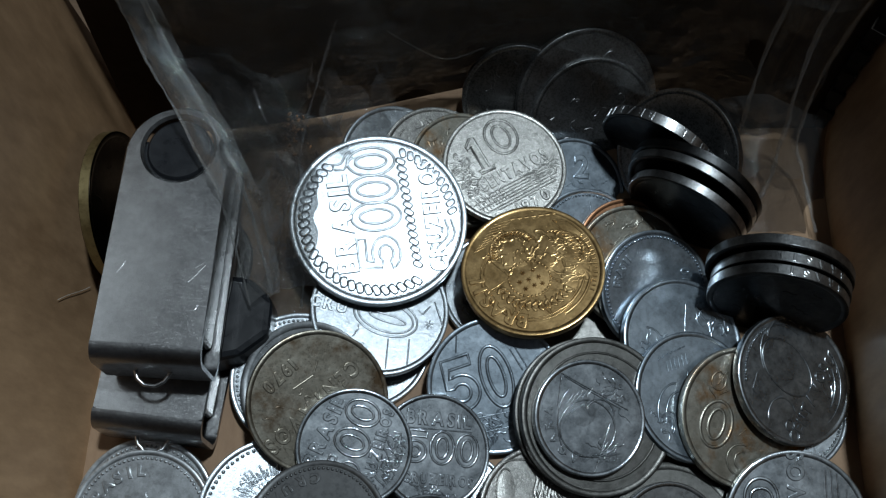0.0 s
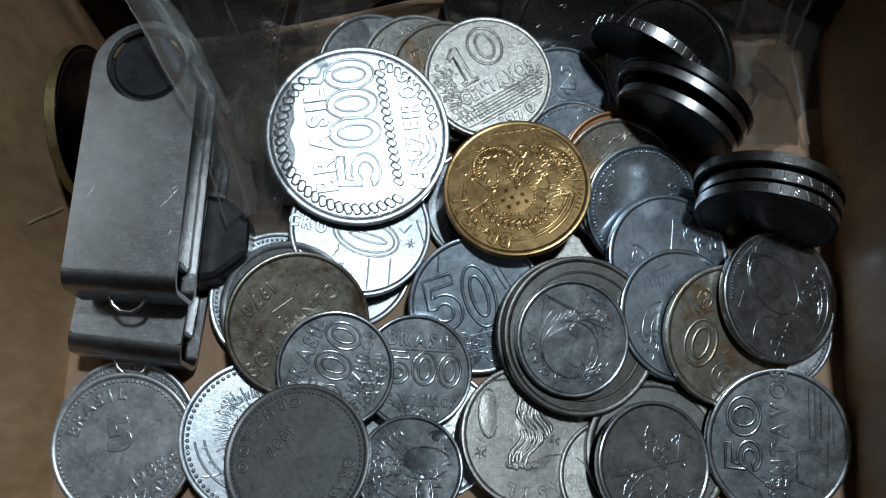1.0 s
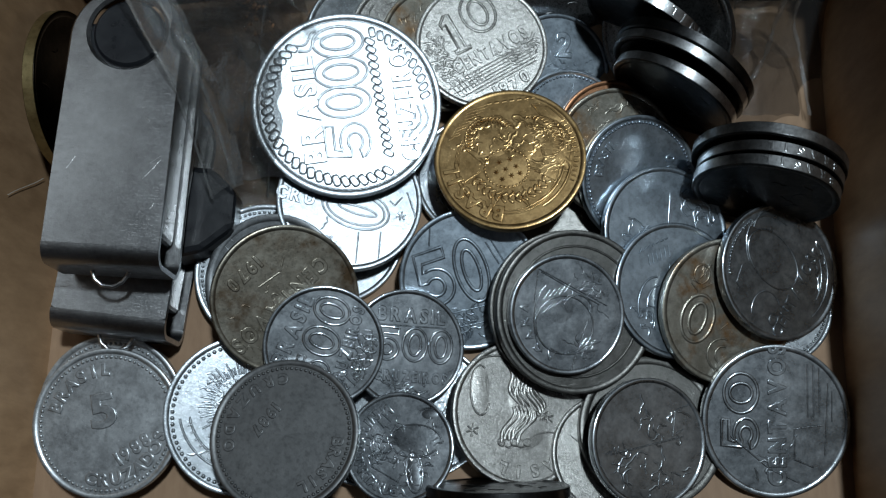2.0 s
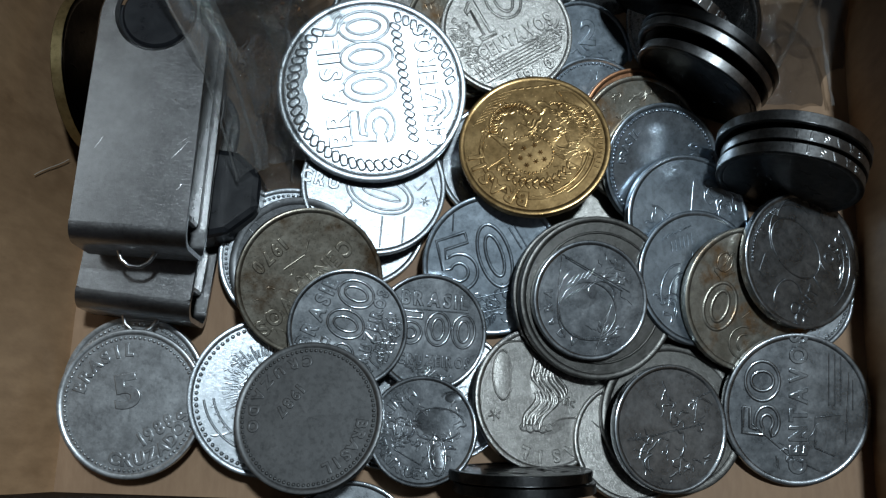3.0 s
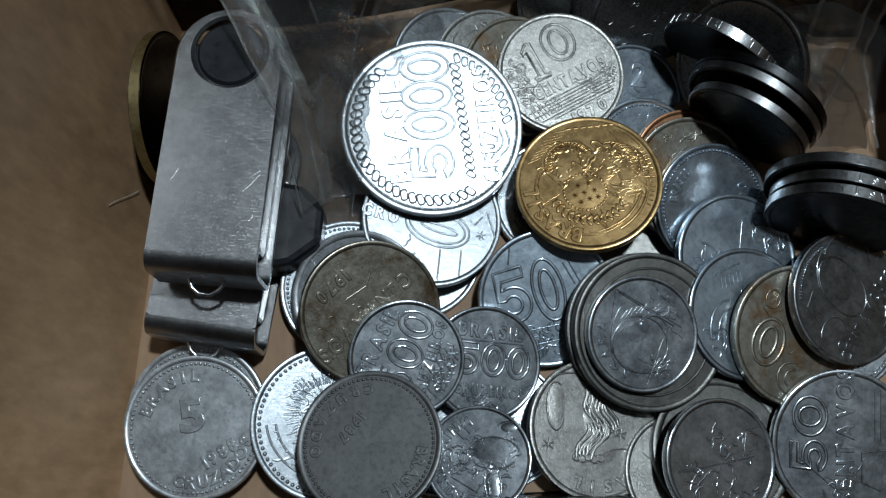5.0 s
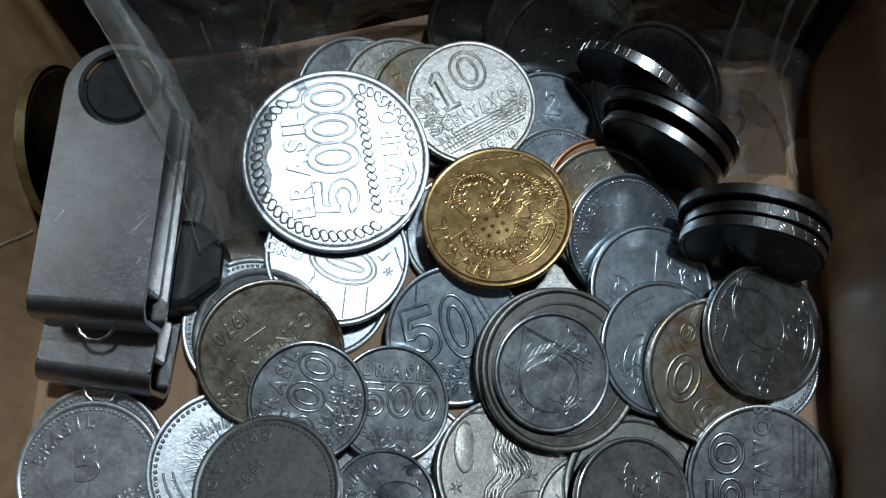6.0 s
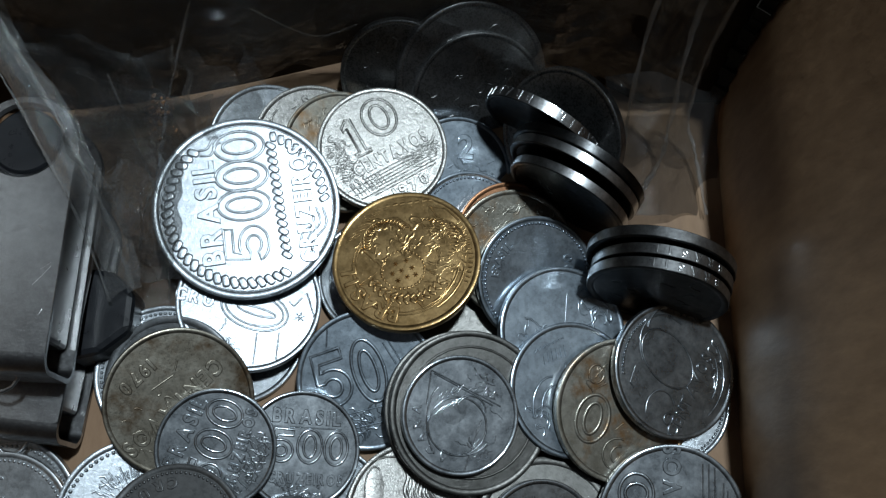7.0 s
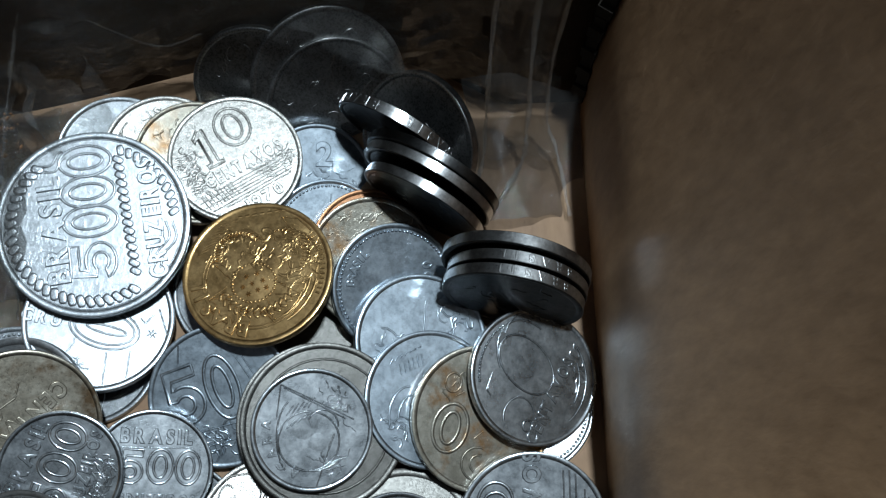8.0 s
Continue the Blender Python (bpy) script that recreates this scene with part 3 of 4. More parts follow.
def d_words(words=(), arcs=(), bead=0, seed=None, boxes=(), ovals=(), lines=(), domes=(), count=20, width=0.04, nums=(), strong=0.04, tilt=0, curves=()):
    """A design from straight words, arcs of words, a bead ring, worn ridges, ovals, lines and low swellings."""
    out = []
    if words or arcs:
        def letters(bm, r):
            for body, x, y, size, *rest in words:
                line_text(bm, body, x * r, y * r, size * r, *rest)
            for body, rad, a0, a1, size, inward in arcs:
                arc_text(bm, body, rad * r, a0, a1, size * r, inward)
        out.append(("lettering", letters))
    if bead:
        out.append(("bead_ring", lambda bm, r: beads(bm, 0.885 * r, bead, 0.027 * r)))
    if seed is not None or ovals or lines or domes or curves:
        def relief(bm, r):
            rng = random.Random(seed)
            for cx, cy, rx, ry, h, t in domes:
                dome(bm, cx * r, cy * r, rx * r, ry * r, h, t)
            for box in boxes:
                squiggles(bm, rng, count, r, box, width * r)
            for cx, cy, rx, ry, t in ovals:
                ridge(bm, arc_pts(cx * r, cy * r, rx * r, ry * r, 0, 360, 36, t), 0.035 * r)
            for cx, cy, rx, ry, a0, a1, t in curves:
                ridge(bm, arc_pts(cx * r, cy * r, rx * r, ry * r, a0, a1, 24, t), 0.035 * r)
            for x0, y0, x1, y1 in lines:
                ridge(bm, [(x0 * r, y0 * r), ((x0 + x1) / 2 * r, (y0 + y1) / 2 * r), (x1 * r, y1 * r)], 0.026 * r)
        out.append(("relief", relief))
    return out + numerals(nums, tilt, strong)


def d_burst():
    def rays(bm, r):
        rng = random.Random(8)
        for i in range(84):
            a = radians(i * 360 / 84 + rng.uniform(-1, 1))
            r0, r1 = 0.40, 0.53 + 0.07 * math.cos(i * 2.1) + rng.uniform(-0.02, 0.02)
            c, s = math.cos(a), math.sin(a)
            ridge(bm, [(0.02 * r + r0 * r * c, 0.12 * r + r0 * r * s), (0.02 * r + r1 * r * c, 0.12 * r + r1 * r * s)], 0.030 * r, 0.00014)
        for k in (0.68, 0.80):
            ridge(bm, arc_pts(0, 0.1 * r, k * r, k * r, 188, 246, 24), 0.035 * r)
        squiggles(bm, rng, 70, r, (-0.46, 0.3, -0.2, 0.45), 0.045 * r, 0.3)
        squiggles(bm, rng, 40, r, (-0.5, 0.4, -0.5, -0.1), 0.04 * r, 0.3)
        for k in range(8):
            a = radians(196 + k * 8)
            ridge(bm, [(0.67 * r * math.cos(a), 0.1 * r + 0.67 * r * math.sin(a)), (0.73 * r * math.cos(a), 0.1 * r + 0.73 * r * math.sin(a))], 0.03 * r)
    return [("relief", rays), ("bead_ring", lambda bm, r: beads(bm, 0.885 * r, 72, 0.030 * r))]


def d_lion():
    """A head in profile with long wavy hair, as plain raised shapes."""
    def letters(bm, r):
        arc_text(bm, "BRASIL", 0.80 * r, -28, -112, 0.22 * r)

    def relief(bm, r):
        dome(bm, 0.02 * r, 0.28 * r, 0.24 * r, 0.45 * r, 0.0003, -8)
        dome(bm, 0.02 * r, -0.28 * r, 0.32 * r, 0.24 * r, 0.0003, 10)
        dome(bm, -0.60 * r, 0.34 * r, 0.15 * r, 0.36 * r, 0.0002)
        rng = random.Random(27)
        for k in range(11):
            x0, ph = -0.20 + 0.034 * k, rng.uniform(-0.5, 0.5)
            pts = [((x0 + 0.13 * t + (0.035 + 0.03 * t) * math.sin(t * 8 + ph)) * r, (0.66 - 0.62 * t + 0.04 * math.sin(k * 2.1)) * r) for t in [i / 14 for i in range(15)]]
            ridge(bm, pts, rng.uniform(0.05, 0.085) * r, 0.00022)
        for k in range(12):
            x0, ph, long = -0.16 + 0.028 * k, rng.uniform(-0.6, 0.6), rng.uniform(0.4, 0.52)
            pts = [((x0 - 0.16 * t * t + 0.05 * math.sin(t * 6 + ph)) * r, (0.08 - long * t + 0.05 * t * t * (k % 3)) * r) for t in [i / 12 for i in range(13)]]
            ridge(bm, pts, rng.uniform(0.05, 0.085) * r, 0.00022)
        for k in range(5):
            ridge(bm, arc_pts((-0.30 + 0.09 * k) * r, (-0.40 - 0.02 * (k % 2)) * r, 0.055 * r, 0.05 * r, 20, 320, 12), 0.03 * r, 0.00022)
        ridge(bm, arc_pts(-0.60 * r, 0.30 * r, 0.14 * r, 0.34 * r, 60, 330, 26), 0.03 * r, 0.0002)
        ridge(bm, arc_pts(-0.35 * r, 0.62 * r, 0.36 * r, 0.16 * r, 30, 170, 20), 0.035 * r, 0.0002)
        ridge(bm, arc_pts(0.40 * r, -0.42 * r, 0.34 * r, 0.16 * r, 30, 150, 18), 0.025 * r, 0.00016)
        for x, y in ((-0.72, -0.24), (0.28, -0.02), (0.36, -0.06)):
            for a in (20, 80, 140):
                c2, s2 = math.cos(radians(a)) * 0.09 * r, math.sin(radians(a)) * 0.09 * r
                ridge(bm, [(x * r - c2, y * r - s2), (x * r + c2, y * r + s2)], 0.03 * r, 0.0002)

    return [("lettering", letters), ("relief", relief)]


def d_worn_words():
    """Worn lettering and date, with faint traces of a numeral."""
    def letters(bm, r):
        line_text(bm, "CENTAVOS", -0.10 * r, -0.02 * r, 0.30 * r, 193, 0.82, 0.00001)
        line_text(bm, "1970", -0.29 * r, 0.58 * r, 0.24 * r, 193, 0.9, 0.00001)

    def relief(bm, r):
        rng = random.Random(61)
        squiggles(bm, rng, 26, r, (-0.75, 0.3, -0.5, 0.3), 0.03 * r, 0.25)
        ridge(bm, [(-0.22 * r, 0.34 * r), (0.12 * r, 0.36 * r)], 0.03 * r, 0.0001)
        ridge(bm, [(0.16 * r, 0.40 * r), (0.26 * r, 0.50 * r)], 0.03 * r, 0.0001)

    return [("lettering", letters), ("relief", relief)]


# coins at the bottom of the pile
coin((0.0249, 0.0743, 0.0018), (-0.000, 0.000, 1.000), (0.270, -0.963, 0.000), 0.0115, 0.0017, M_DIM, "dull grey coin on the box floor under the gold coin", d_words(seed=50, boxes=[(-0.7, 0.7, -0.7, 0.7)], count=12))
coin((0.0116, 0.0767, 0.0022), (0.000, -0.000, 1.000), (-0.325, 0.946, 0.000), 0.0115, 0.0017, M_STEEL, "steel coin on the box floor between larger coins", d_words(seed=51, boxes=[(-0.7, 0.7, -0.7, 0.7)], count=12))
coin((0.0014, 0.0357, 0.0018), (-0.000, -0.000, 1.000), (0.857, 0.515, 0.000), 0.0115, 0.0017, M_STEEL, "steel coin on the box floor under the small coins", d_words(seed=52, boxes=[(-0.7, 0.7, -0.7, 0.7)], count=12))
# flat coins, from the back of the box to its front
coin((0.0262, 0.0968, 0.0026), (0.267, -0.224, 0.937), (0.033, 0.974, 0.223), 0.0101, 0.0017, M_BLUE, "bluish steel coin with a worn figure on the box floor", d_words([("2", 0.1, 0.45, 0.6)], seed=2, boxes=[(-0.6, 0.6, -0.4, 0.2)]))
coin((0.0282, 0.0854, 0.0031), (0.251, -0.195, 0.948), (0.030, 0.981, 0.193), 0.0105, 0.0017, M_BLUE, "bluish steel coin with a beaded border under other coins", d_words(bead=80, lines=[(0.0, 0.6, 0.02, 0.75)]))
coin((0.0355, 0.0827, 0.0043), (0.227, -0.203, 0.952), (0.034, 0.979, 0.201), 0.0106, 0.0017, M_COPPER, "brown copper coin half hidden in the fan", d_words(seed=3, boxes=[(-0.5, 0.5, 0.3, 0.8)]))
coin((0.0359, 0.0798, 0.0055), (0.249, -0.222, 0.943), (0.035, 0.975, 0.220), 0.0115, 0.0017, M_RUSTY, "dull grey coin with worn lettering in the fan", d_words(seed=4, boxes=[(-0.7, 0.7, 0.2, 0.8)], count=30))
coin((-0.0078, 0.1001, 0.0067), (0.389, -0.123, 0.913), (-0.002, 0.991, 0.135), 0.0117, 0.0017, M_BRIGHT, "pale steel coin lying against the plastic bag", d_words([("E", 0.2, 0.62, 0.16)]))
coin((0.0001, 0.1004, 0.0060), (0.328, -0.084, 0.941), (-0.007, 0.996, 0.092), 0.0118, 0.0017, M_NICKEL, "worn grey coin with partly legible letters", d_words(arcs=[("S I", 0.75, 105, 75, 0.22, False)], seed=6, boxes=[(-0.7, -0.2, 0.3, 0.7)], count=8))
coin((0.0052, 0.0995, 0.0062), (0.301, -0.066, 0.951), (-0.007, 0.997, 0.071), 0.0114, 0.0017, M_RUSTY, "stained grey coin in the fan beside the ten centavos", d_words(seed=7, boxes=[(-0.8, 0.2, 0.2, 0.7)]))
coin((0.0121, 0.0990, 0.0087), (0.103, -0.015, 0.995), (-0.530, 0.845, 0.068), 0.0118, 0.0017, M_NICKEL, "worn grey ten centavos coin dated 1970", d_10(), reeded=True)
coin((-0.0139, 0.0658, 0.0019), (0.001, -0.019, 1.000), (-0.018, 1.000, 0.019), 0.0119, 0.0017, M_BRIGHT, "bright steel coin under the shiny hundred coin", d_words(lines=[(0.2, -0.75, 0.25, -0.45)], seed=9, boxes=[(0, 0.7, -0.8, -0.3)], count=6))
coin((-0.0109, 0.0711, 0.0075), (0.150, 0.040, 0.988), (0.074, 0.996, -0.052), 0.0125, 0.0017, M_BRIGHT, "shiny steel coin with an oval numeral, catching the light",
     d_words([("CRU", -0.74, -0.02, 0.24, -8, 0.9)], seed=10, boxes=[(-0.4, 0.1, -0.75, -0.45)], count=6, strong=0.03,
             ovals=[(0.09, -0.12, 0.47, 0.28, -12), (0.09, -0.12, 0.41, 0.22, -12), (0.12, -0.14, 0.27, 0.055, -11)],
             lines=[(0.16, -0.45, 0.16, -0.90), (0.46, -0.41, 0.46, -0.80), (0.78, 0.20, 0.93, -0.17), (0.55, 0.05, 0.62, -0.02), (0.62, -0.02, 0.72, 0.12)]
             + [(0.72 - 0.07 * math.cos(k), -0.16 - 0.07 * math.sin(k), 0.72 + 0.07 * math.cos(k), -0.16 + 0.07 * math.sin(k)) for k in (0.3, 1.35, 2.4)]))
coin((-0.0113, 0.0868, 0.0119), (0.082, -0.074, 0.994), (-0.995, 0.047, 0.085), 0.0162, 0.0020, M_BRIGHT, "large shiny five thousand cruzeiros coin with rope border", d_5000())
coin((0.0164, 0.0773, 0.0111), (-0.099, 0.112, 0.989), (0.021, 0.994, -0.111), 0.0129, 0.0018, M_GOLD, "gold-coloured bronze coin with portrait relief and lettering", d_gold())
coin((0.0096, 0.0573, 0.0056), (0.062, -0.249, 0.967), (-0.277, 0.926, 0.256), 0.0121, 0.0017, M_BLUE, "bluish steel fifty coin under the gold coin",
     d_words(nums=[("5", -0.47, 0.17, 0.52, 0.76), ("0", 0.06, 0.12, 0.44, 0.92)], strong=0.055, tilt=2, seed=12, boxes=[(-0.35, 0.2, -0.85, -0.42)], count=34,
             lines=[(-0.45, -0.38, 0.20, -0.42), (-0.40, -0.60, 0.20, -0.64), (0.36, 0.45, 0.46, 0.10), (0.44, 0.46, 0.54, 0.10), (-0.34, 0.86, -0.42, 0.62)]))
coin((-0.0256, 0.0587, 0.0041), (0.036, -0.102, 0.994), (-0.030, 0.994, 0.103), 0.0122, 0.0017, M_BRIGHT, "pale steel coin at the bottom of a leaning stack", d_words(bead=80))
coin((-0.0237, 0.0564, 0.0072), (-0.111, -0.168, 0.979), (-0.021, 0.986, 0.167), 0.0119, 0.0017, M_DULL, "grey steel coin in a leaning stack", d_words(seed=37, boxes=[(-0.7, 0.4, 0.2, 0.75)], count=8, width=0.03), rim=0.09)
coin((-0.0206, 0.0528, 0.0125), (0.305, -0.270, 0.913), (-0.482, 0.783, 0.393), 0.0122, 0.0017, M_BROWN, "brown tarnished coin with worn lettering on a leaning stack", d_worn_words(), rim=0.05)
coin((-0.0078, 0.0333, 0.0035), (-0.001, -0.001, 1.000), (-0.012, 1.000, 0.001), 0.0105, 0.0017, M_STEEL, "steel coin mostly hidden under small coins", d_words(bead=70))
coin((-0.0010, 0.0454, 0.0077), (0.232, -0.112, 0.966), (0.198, 0.978, 0.066), 0.0098, 0.0017, M_STEEL, "small steel cruzeiros coin with raised numerals",
     d_words([("BRASIL", -0.03, 0.56, 0.32, 7, 0.86), ("CRUZEIROS", 0.16, -0.46, 0.24, 7, 0.72)], lines=[(-0.56, 0.30, 0.60, 0.46)], seed=63, boxes=[(-0.2, 0.6, -0.82, -0.56)], count=30,
             nums=[("5", -0.34, 0.02, 0.40, 0.54), ("0", 0.12, 0.08, 0.42, 0.56), ("0", 0.57, 0.13, 0.40, 0.56)], tilt=6, strong=0.05))
coin((-0.0144, 0.0452, 0.0122), (0.123, -0.177, 0.976), (-0.885, 0.426, 0.189), 0.0098, 0.0017, M_STEEL, "small steel cruzeiros coin with large zeros",
     d_words([("BRASIL", 0.02, 0.58, 0.34, 3, 0.84), ("CRUZEIROS", 0.14, -0.36, 0.26, 10, 0.74)], seed=14, boxes=[(-0.5, 0.6, -0.84, -0.52)], count=60,
             nums=[("5", -0.44, 0.0, 0.42, 0.58), ("0", 0.06, 0.07, 0.46, 0.62), ("0", 0.58, 0.14, 0.44, 0.60)], tilt=6, strong=0.05))
coin((-0.0143, 0.0097, 0.0020), (-0.000, -0.000, 1.000), (-0.028, 1.000, 0.000), 0.0115, 0.0017, M_STEEL, "steel coin on the box floor by the front wall", d_words(seed=38, boxes=[(-0.7, 0.7, 0.0, 0.75)], count=10))
coin((-0.0023, 0.0291, 0.0106), (-0.132, 0.064, 0.989), (-0.012, 0.998, -0.066), 0.0089, 0.0017, M_STEEL, "small steel coin with a sea turtle",
     d_words(arcs=[("MARINHA", 0.72, 176, 106, 0.24, False), ("TARTARUGA", 0.76, 194, 272, 0.24, True)], seed=15, boxes=[(-0.05, 0.7, -0.05, 0.38), (-0.5, 0.0, -0.35, 0.35), (0.18, 0.4, -0.55, -0.2)], count=36, width=0.045,
             domes=[(0.32, 0.14, 0.44, 0.28, 0.0004, -6), (0.58, 0.58, 0.17, 0.10, 0.0003, 0), (0.28, -0.45, 0.14, 0.34, 0.0003, 4)],
             curves=[(0.32, 0.12, 0.46, 0.28, 10, 168, -6), (0.28, -0.45, 0.15, 0.36, 0, 360, 4), (0.56, 0.56, 0.20, 0.13, 20, 170, 0), (0.30, 0.02, 0.40, 0.2, 200, 340, 0)],
             lines=[(-0.30, 0.62, -0.14, 0.46), (-0.42, 0.52, -0.26, 0.36), (-0.5, -0.32, 0.0, -0.62)]))
coin((0.0182, 0.0348, 0.0051), (0.235, 0.015, 0.972), (0.011, 1.000, 0.010), 0.0121, 0.0017, M_NICKEL, "warm grey coin with flowing hair in relief", d_lion())
coin((0.0328, 0.0279, 0.0033), (0.178, 0.052, 0.983), (0.036, 0.998, -0.060), 0.0100, 0.0017, M_NICKEL, "small grey coin tucked beside the dark stack", d_words(lines=[(-0.7, 0.3, -0.3, 0.0)]))
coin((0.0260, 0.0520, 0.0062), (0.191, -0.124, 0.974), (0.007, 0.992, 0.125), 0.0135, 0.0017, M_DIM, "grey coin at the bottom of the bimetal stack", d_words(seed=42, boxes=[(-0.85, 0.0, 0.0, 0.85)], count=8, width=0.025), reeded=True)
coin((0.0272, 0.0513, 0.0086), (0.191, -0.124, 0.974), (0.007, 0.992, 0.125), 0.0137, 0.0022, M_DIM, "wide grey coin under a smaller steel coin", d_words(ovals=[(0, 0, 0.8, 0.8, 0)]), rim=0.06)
coin((0.0255, 0.0505, 0.0109), (0.202, -0.138, 0.970), (0.005, 0.990, 0.140), 0.0099, 0.0020, M_STEEL, "small steel coin with a figure carrying a tray",
     d_words(arcs=[("ACARA", 0.76, 246, 172, 0.18, False)], seed=17, boxes=[(0.0, 0.62, 0.42, 0.75), (0.2, 0.6, 0.2, 0.5), (0.1, 0.5, -0.62, -0.3)], count=12, width=0.03,
             domes=[(-0.15, 0.12, 0.30, 0.34, 0.00014, 20), (0.1, -0.2, 0.24, 0.2, 0.0001, 0)], ovals=[(-0.06, -0.18, 0.50, 0.48, 0)],
             lines=[(-0.5, 0.75, 0.69, 0.14), (-0.46, 0.70, 0.55, 0.16), (-0.5, 0.75, -0.58, 0.19), (0.05, -0.92, 0.36, -0.08), (0.36, -0.08, 0.26, -0.3), (0.2, -0.66, 0.52, -0.6), (0.22, -0.56, 0.56, -0.46)]
             + [(-0.44 + 0.10 * k, 0.02 + 0.05 * k, -0.28 + 0.10 * k, 0.16 + 0.05 * k) for k in range(4)] + [(-0.42 + 0.09 * k, 0.24 + 0.03 * k, -0.30 + 0.09 * k, 0.40 + 0.03 * k) for k in range(5)],
             curves=[(0.16, 0.02, 0.26, 0.30, 20, 170, -20), (-0.28, -0.12, 0.30, 0.62, 110, 235, 0), (0.06, -0.40, 0.42, 0.26, 200, 330, 10)]))
coin((0.0397, 0.0750, 0.0054), (0.307, -0.262, 0.915), (0.454, 0.885, 0.101), 0.0113, 0.0017, M_BLUE, "bluish steel coin with beaded border in the fan",
     d_words([("00", 0.35, 0.48, 0.22, -55)], arcs=[("BRASIL", 0.72, 200, 160, 0.18, False)], bead=90))
coin((0.0439, 0.0655, 0.0049), (0.271, -0.093, 0.958), (0.023, 0.996, 0.090), 0.0118, 0.0017, M_BLUE, "bluish steel coin with faint relief in the fan", d_words(seed=18, boxes=[(-0.7, -0.1, -0.4, 0.1), (0.1, 0.8, -0.1, 0.5)], count=20, width=0.045, lines=[(0.02, 0.1, 0.06, 0.6)]))
coin((0.0452, 0.0554, 0.0054), (0.277, -0.076, 0.958), (0.029, 0.997, 0.071), 0.0117, 0.0017, M_BLUE, "bluish steel coin with worn relief in the fan",
     d_words(seed=19, boxes=[(-0.72, -0.45, -0.55, -0.30), (-0.35, 0.1, -0.3, 0.2)], count=14, curves=[(-0.36, -0.22, 0.28, 0.40, 95, 215, -8), (-0.30, -0.24, 0.20, 0.30, 100, 190, -8)],
             lines=[(-0.48 + 0.065 * k, 0.50 + 0.03 * k, -0.45 + 0.065 * k, 0.34 + 0.03 * k) for k in range(6)] + [(-0.62 + 0.07 * k, 0.50 + 0.04 * k, -0.58 + 0.07 * k, 0.58 + 0.03 * k) for k in range(7)]))
coin((0.0618, 0.0541, 0.0019), (0.058, 0.005, 0.998), (0.075, 0.997, -0.010), 0.0115, 0.0017, M_STEEL, "steel coin with beaded border under the fifty centavos", d_words(bead=90))
coin((0.0536, 0.0517, 0.0053), (0.250, -0.168, 0.954), (0.273, 0.957, 0.097), 0.0124, 0.0017, M_RUSTY, "stained grey coin with a rusty numeral",
     d_words(seed=20, boxes=[(-0.82, -0.45, 0.2, 0.6), (-0.2, 0.3, 0.3, 0.8)], count=8, nums=[("0", -0.42, -0.22, 0.48, 0.66)], strong=0.055, tilt=-4,
             ovals=[(-0.52, 0.38, 0.11, 0.13, 0)], curves=[(0.06, -0.60, 0.22, 0.22, 80, 270, 0), (0.08, -0.60, 0.12, 0.12, 80, 250, 0)], lines=[(-0.06, -0.28, 0.04, -0.16), (-0.46, 0.20, -0.34, 0.30)]), reeded=True)
coin((0.0628, 0.0584, 0.0061), (0.318, -0.085, 0.944), (-0.919, 0.215, 0.329), 0.0117, 0.0018, M_STEEL, "steel fifty centavos coin, scratched, with dotted border",
     d_words([("CENTAVOS", -0.28, -0.30, 0.24, -17, 0.82)], seed=21, boxes=[(0.1, 0.5, -0.9, -0.5)], count=12,
             ovals=[(0.14, 0.16, 0.50, 0.34, 56), (-0.72, -0.01, 0.08, 0.07, 0)],
             curves=[(0.22, 0.14, 0.60, 0.46, -60, 80, 40), (0.36, 0.02, 0.62, 0.50, -70, 40, 40), (-0.62, 0.14, 0.28, 0.24, -60, 110, 0), (0, 0, 0.83, 0.83, -40, -128, 0), (0, 0, 0.72, 0.72, -60, -110, 0)],
             lines=[(-0.09, 0.66, -0.35, 0.70), (-0.35, 0.70, -0.42, 0.62)]) + [("bead_ring", lambda bm, r: beads(bm, 0.87 * r, 20, 0.026 * r, 46, 110))], rim=0.05)
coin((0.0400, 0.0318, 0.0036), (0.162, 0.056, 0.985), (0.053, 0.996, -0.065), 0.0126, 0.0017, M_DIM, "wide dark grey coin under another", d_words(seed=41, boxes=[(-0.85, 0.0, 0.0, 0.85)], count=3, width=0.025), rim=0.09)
coin((0.0388, 0.0298, 0.0074), (0.310, -0.056, 0.949), (0.029, 0.998, 0.050), 0.0105, 0.0017, M_STEEL, "dark steel coin with worn engraved scene",
     d_words(seed=22, boxes=[(-0.5, 0.5, -0.1, 0.6), (-0.2, 0.6, -0.85, -0.3), (-0.7, -0.2, -0.5, 0.0)], count=16, width=0.045, lines=[(-0.7, -0.2, 0.6, 0.1), (0.4, 0.1, 0.45, 0.5), (0.45, 0.5, 0.7, 0.6)]))
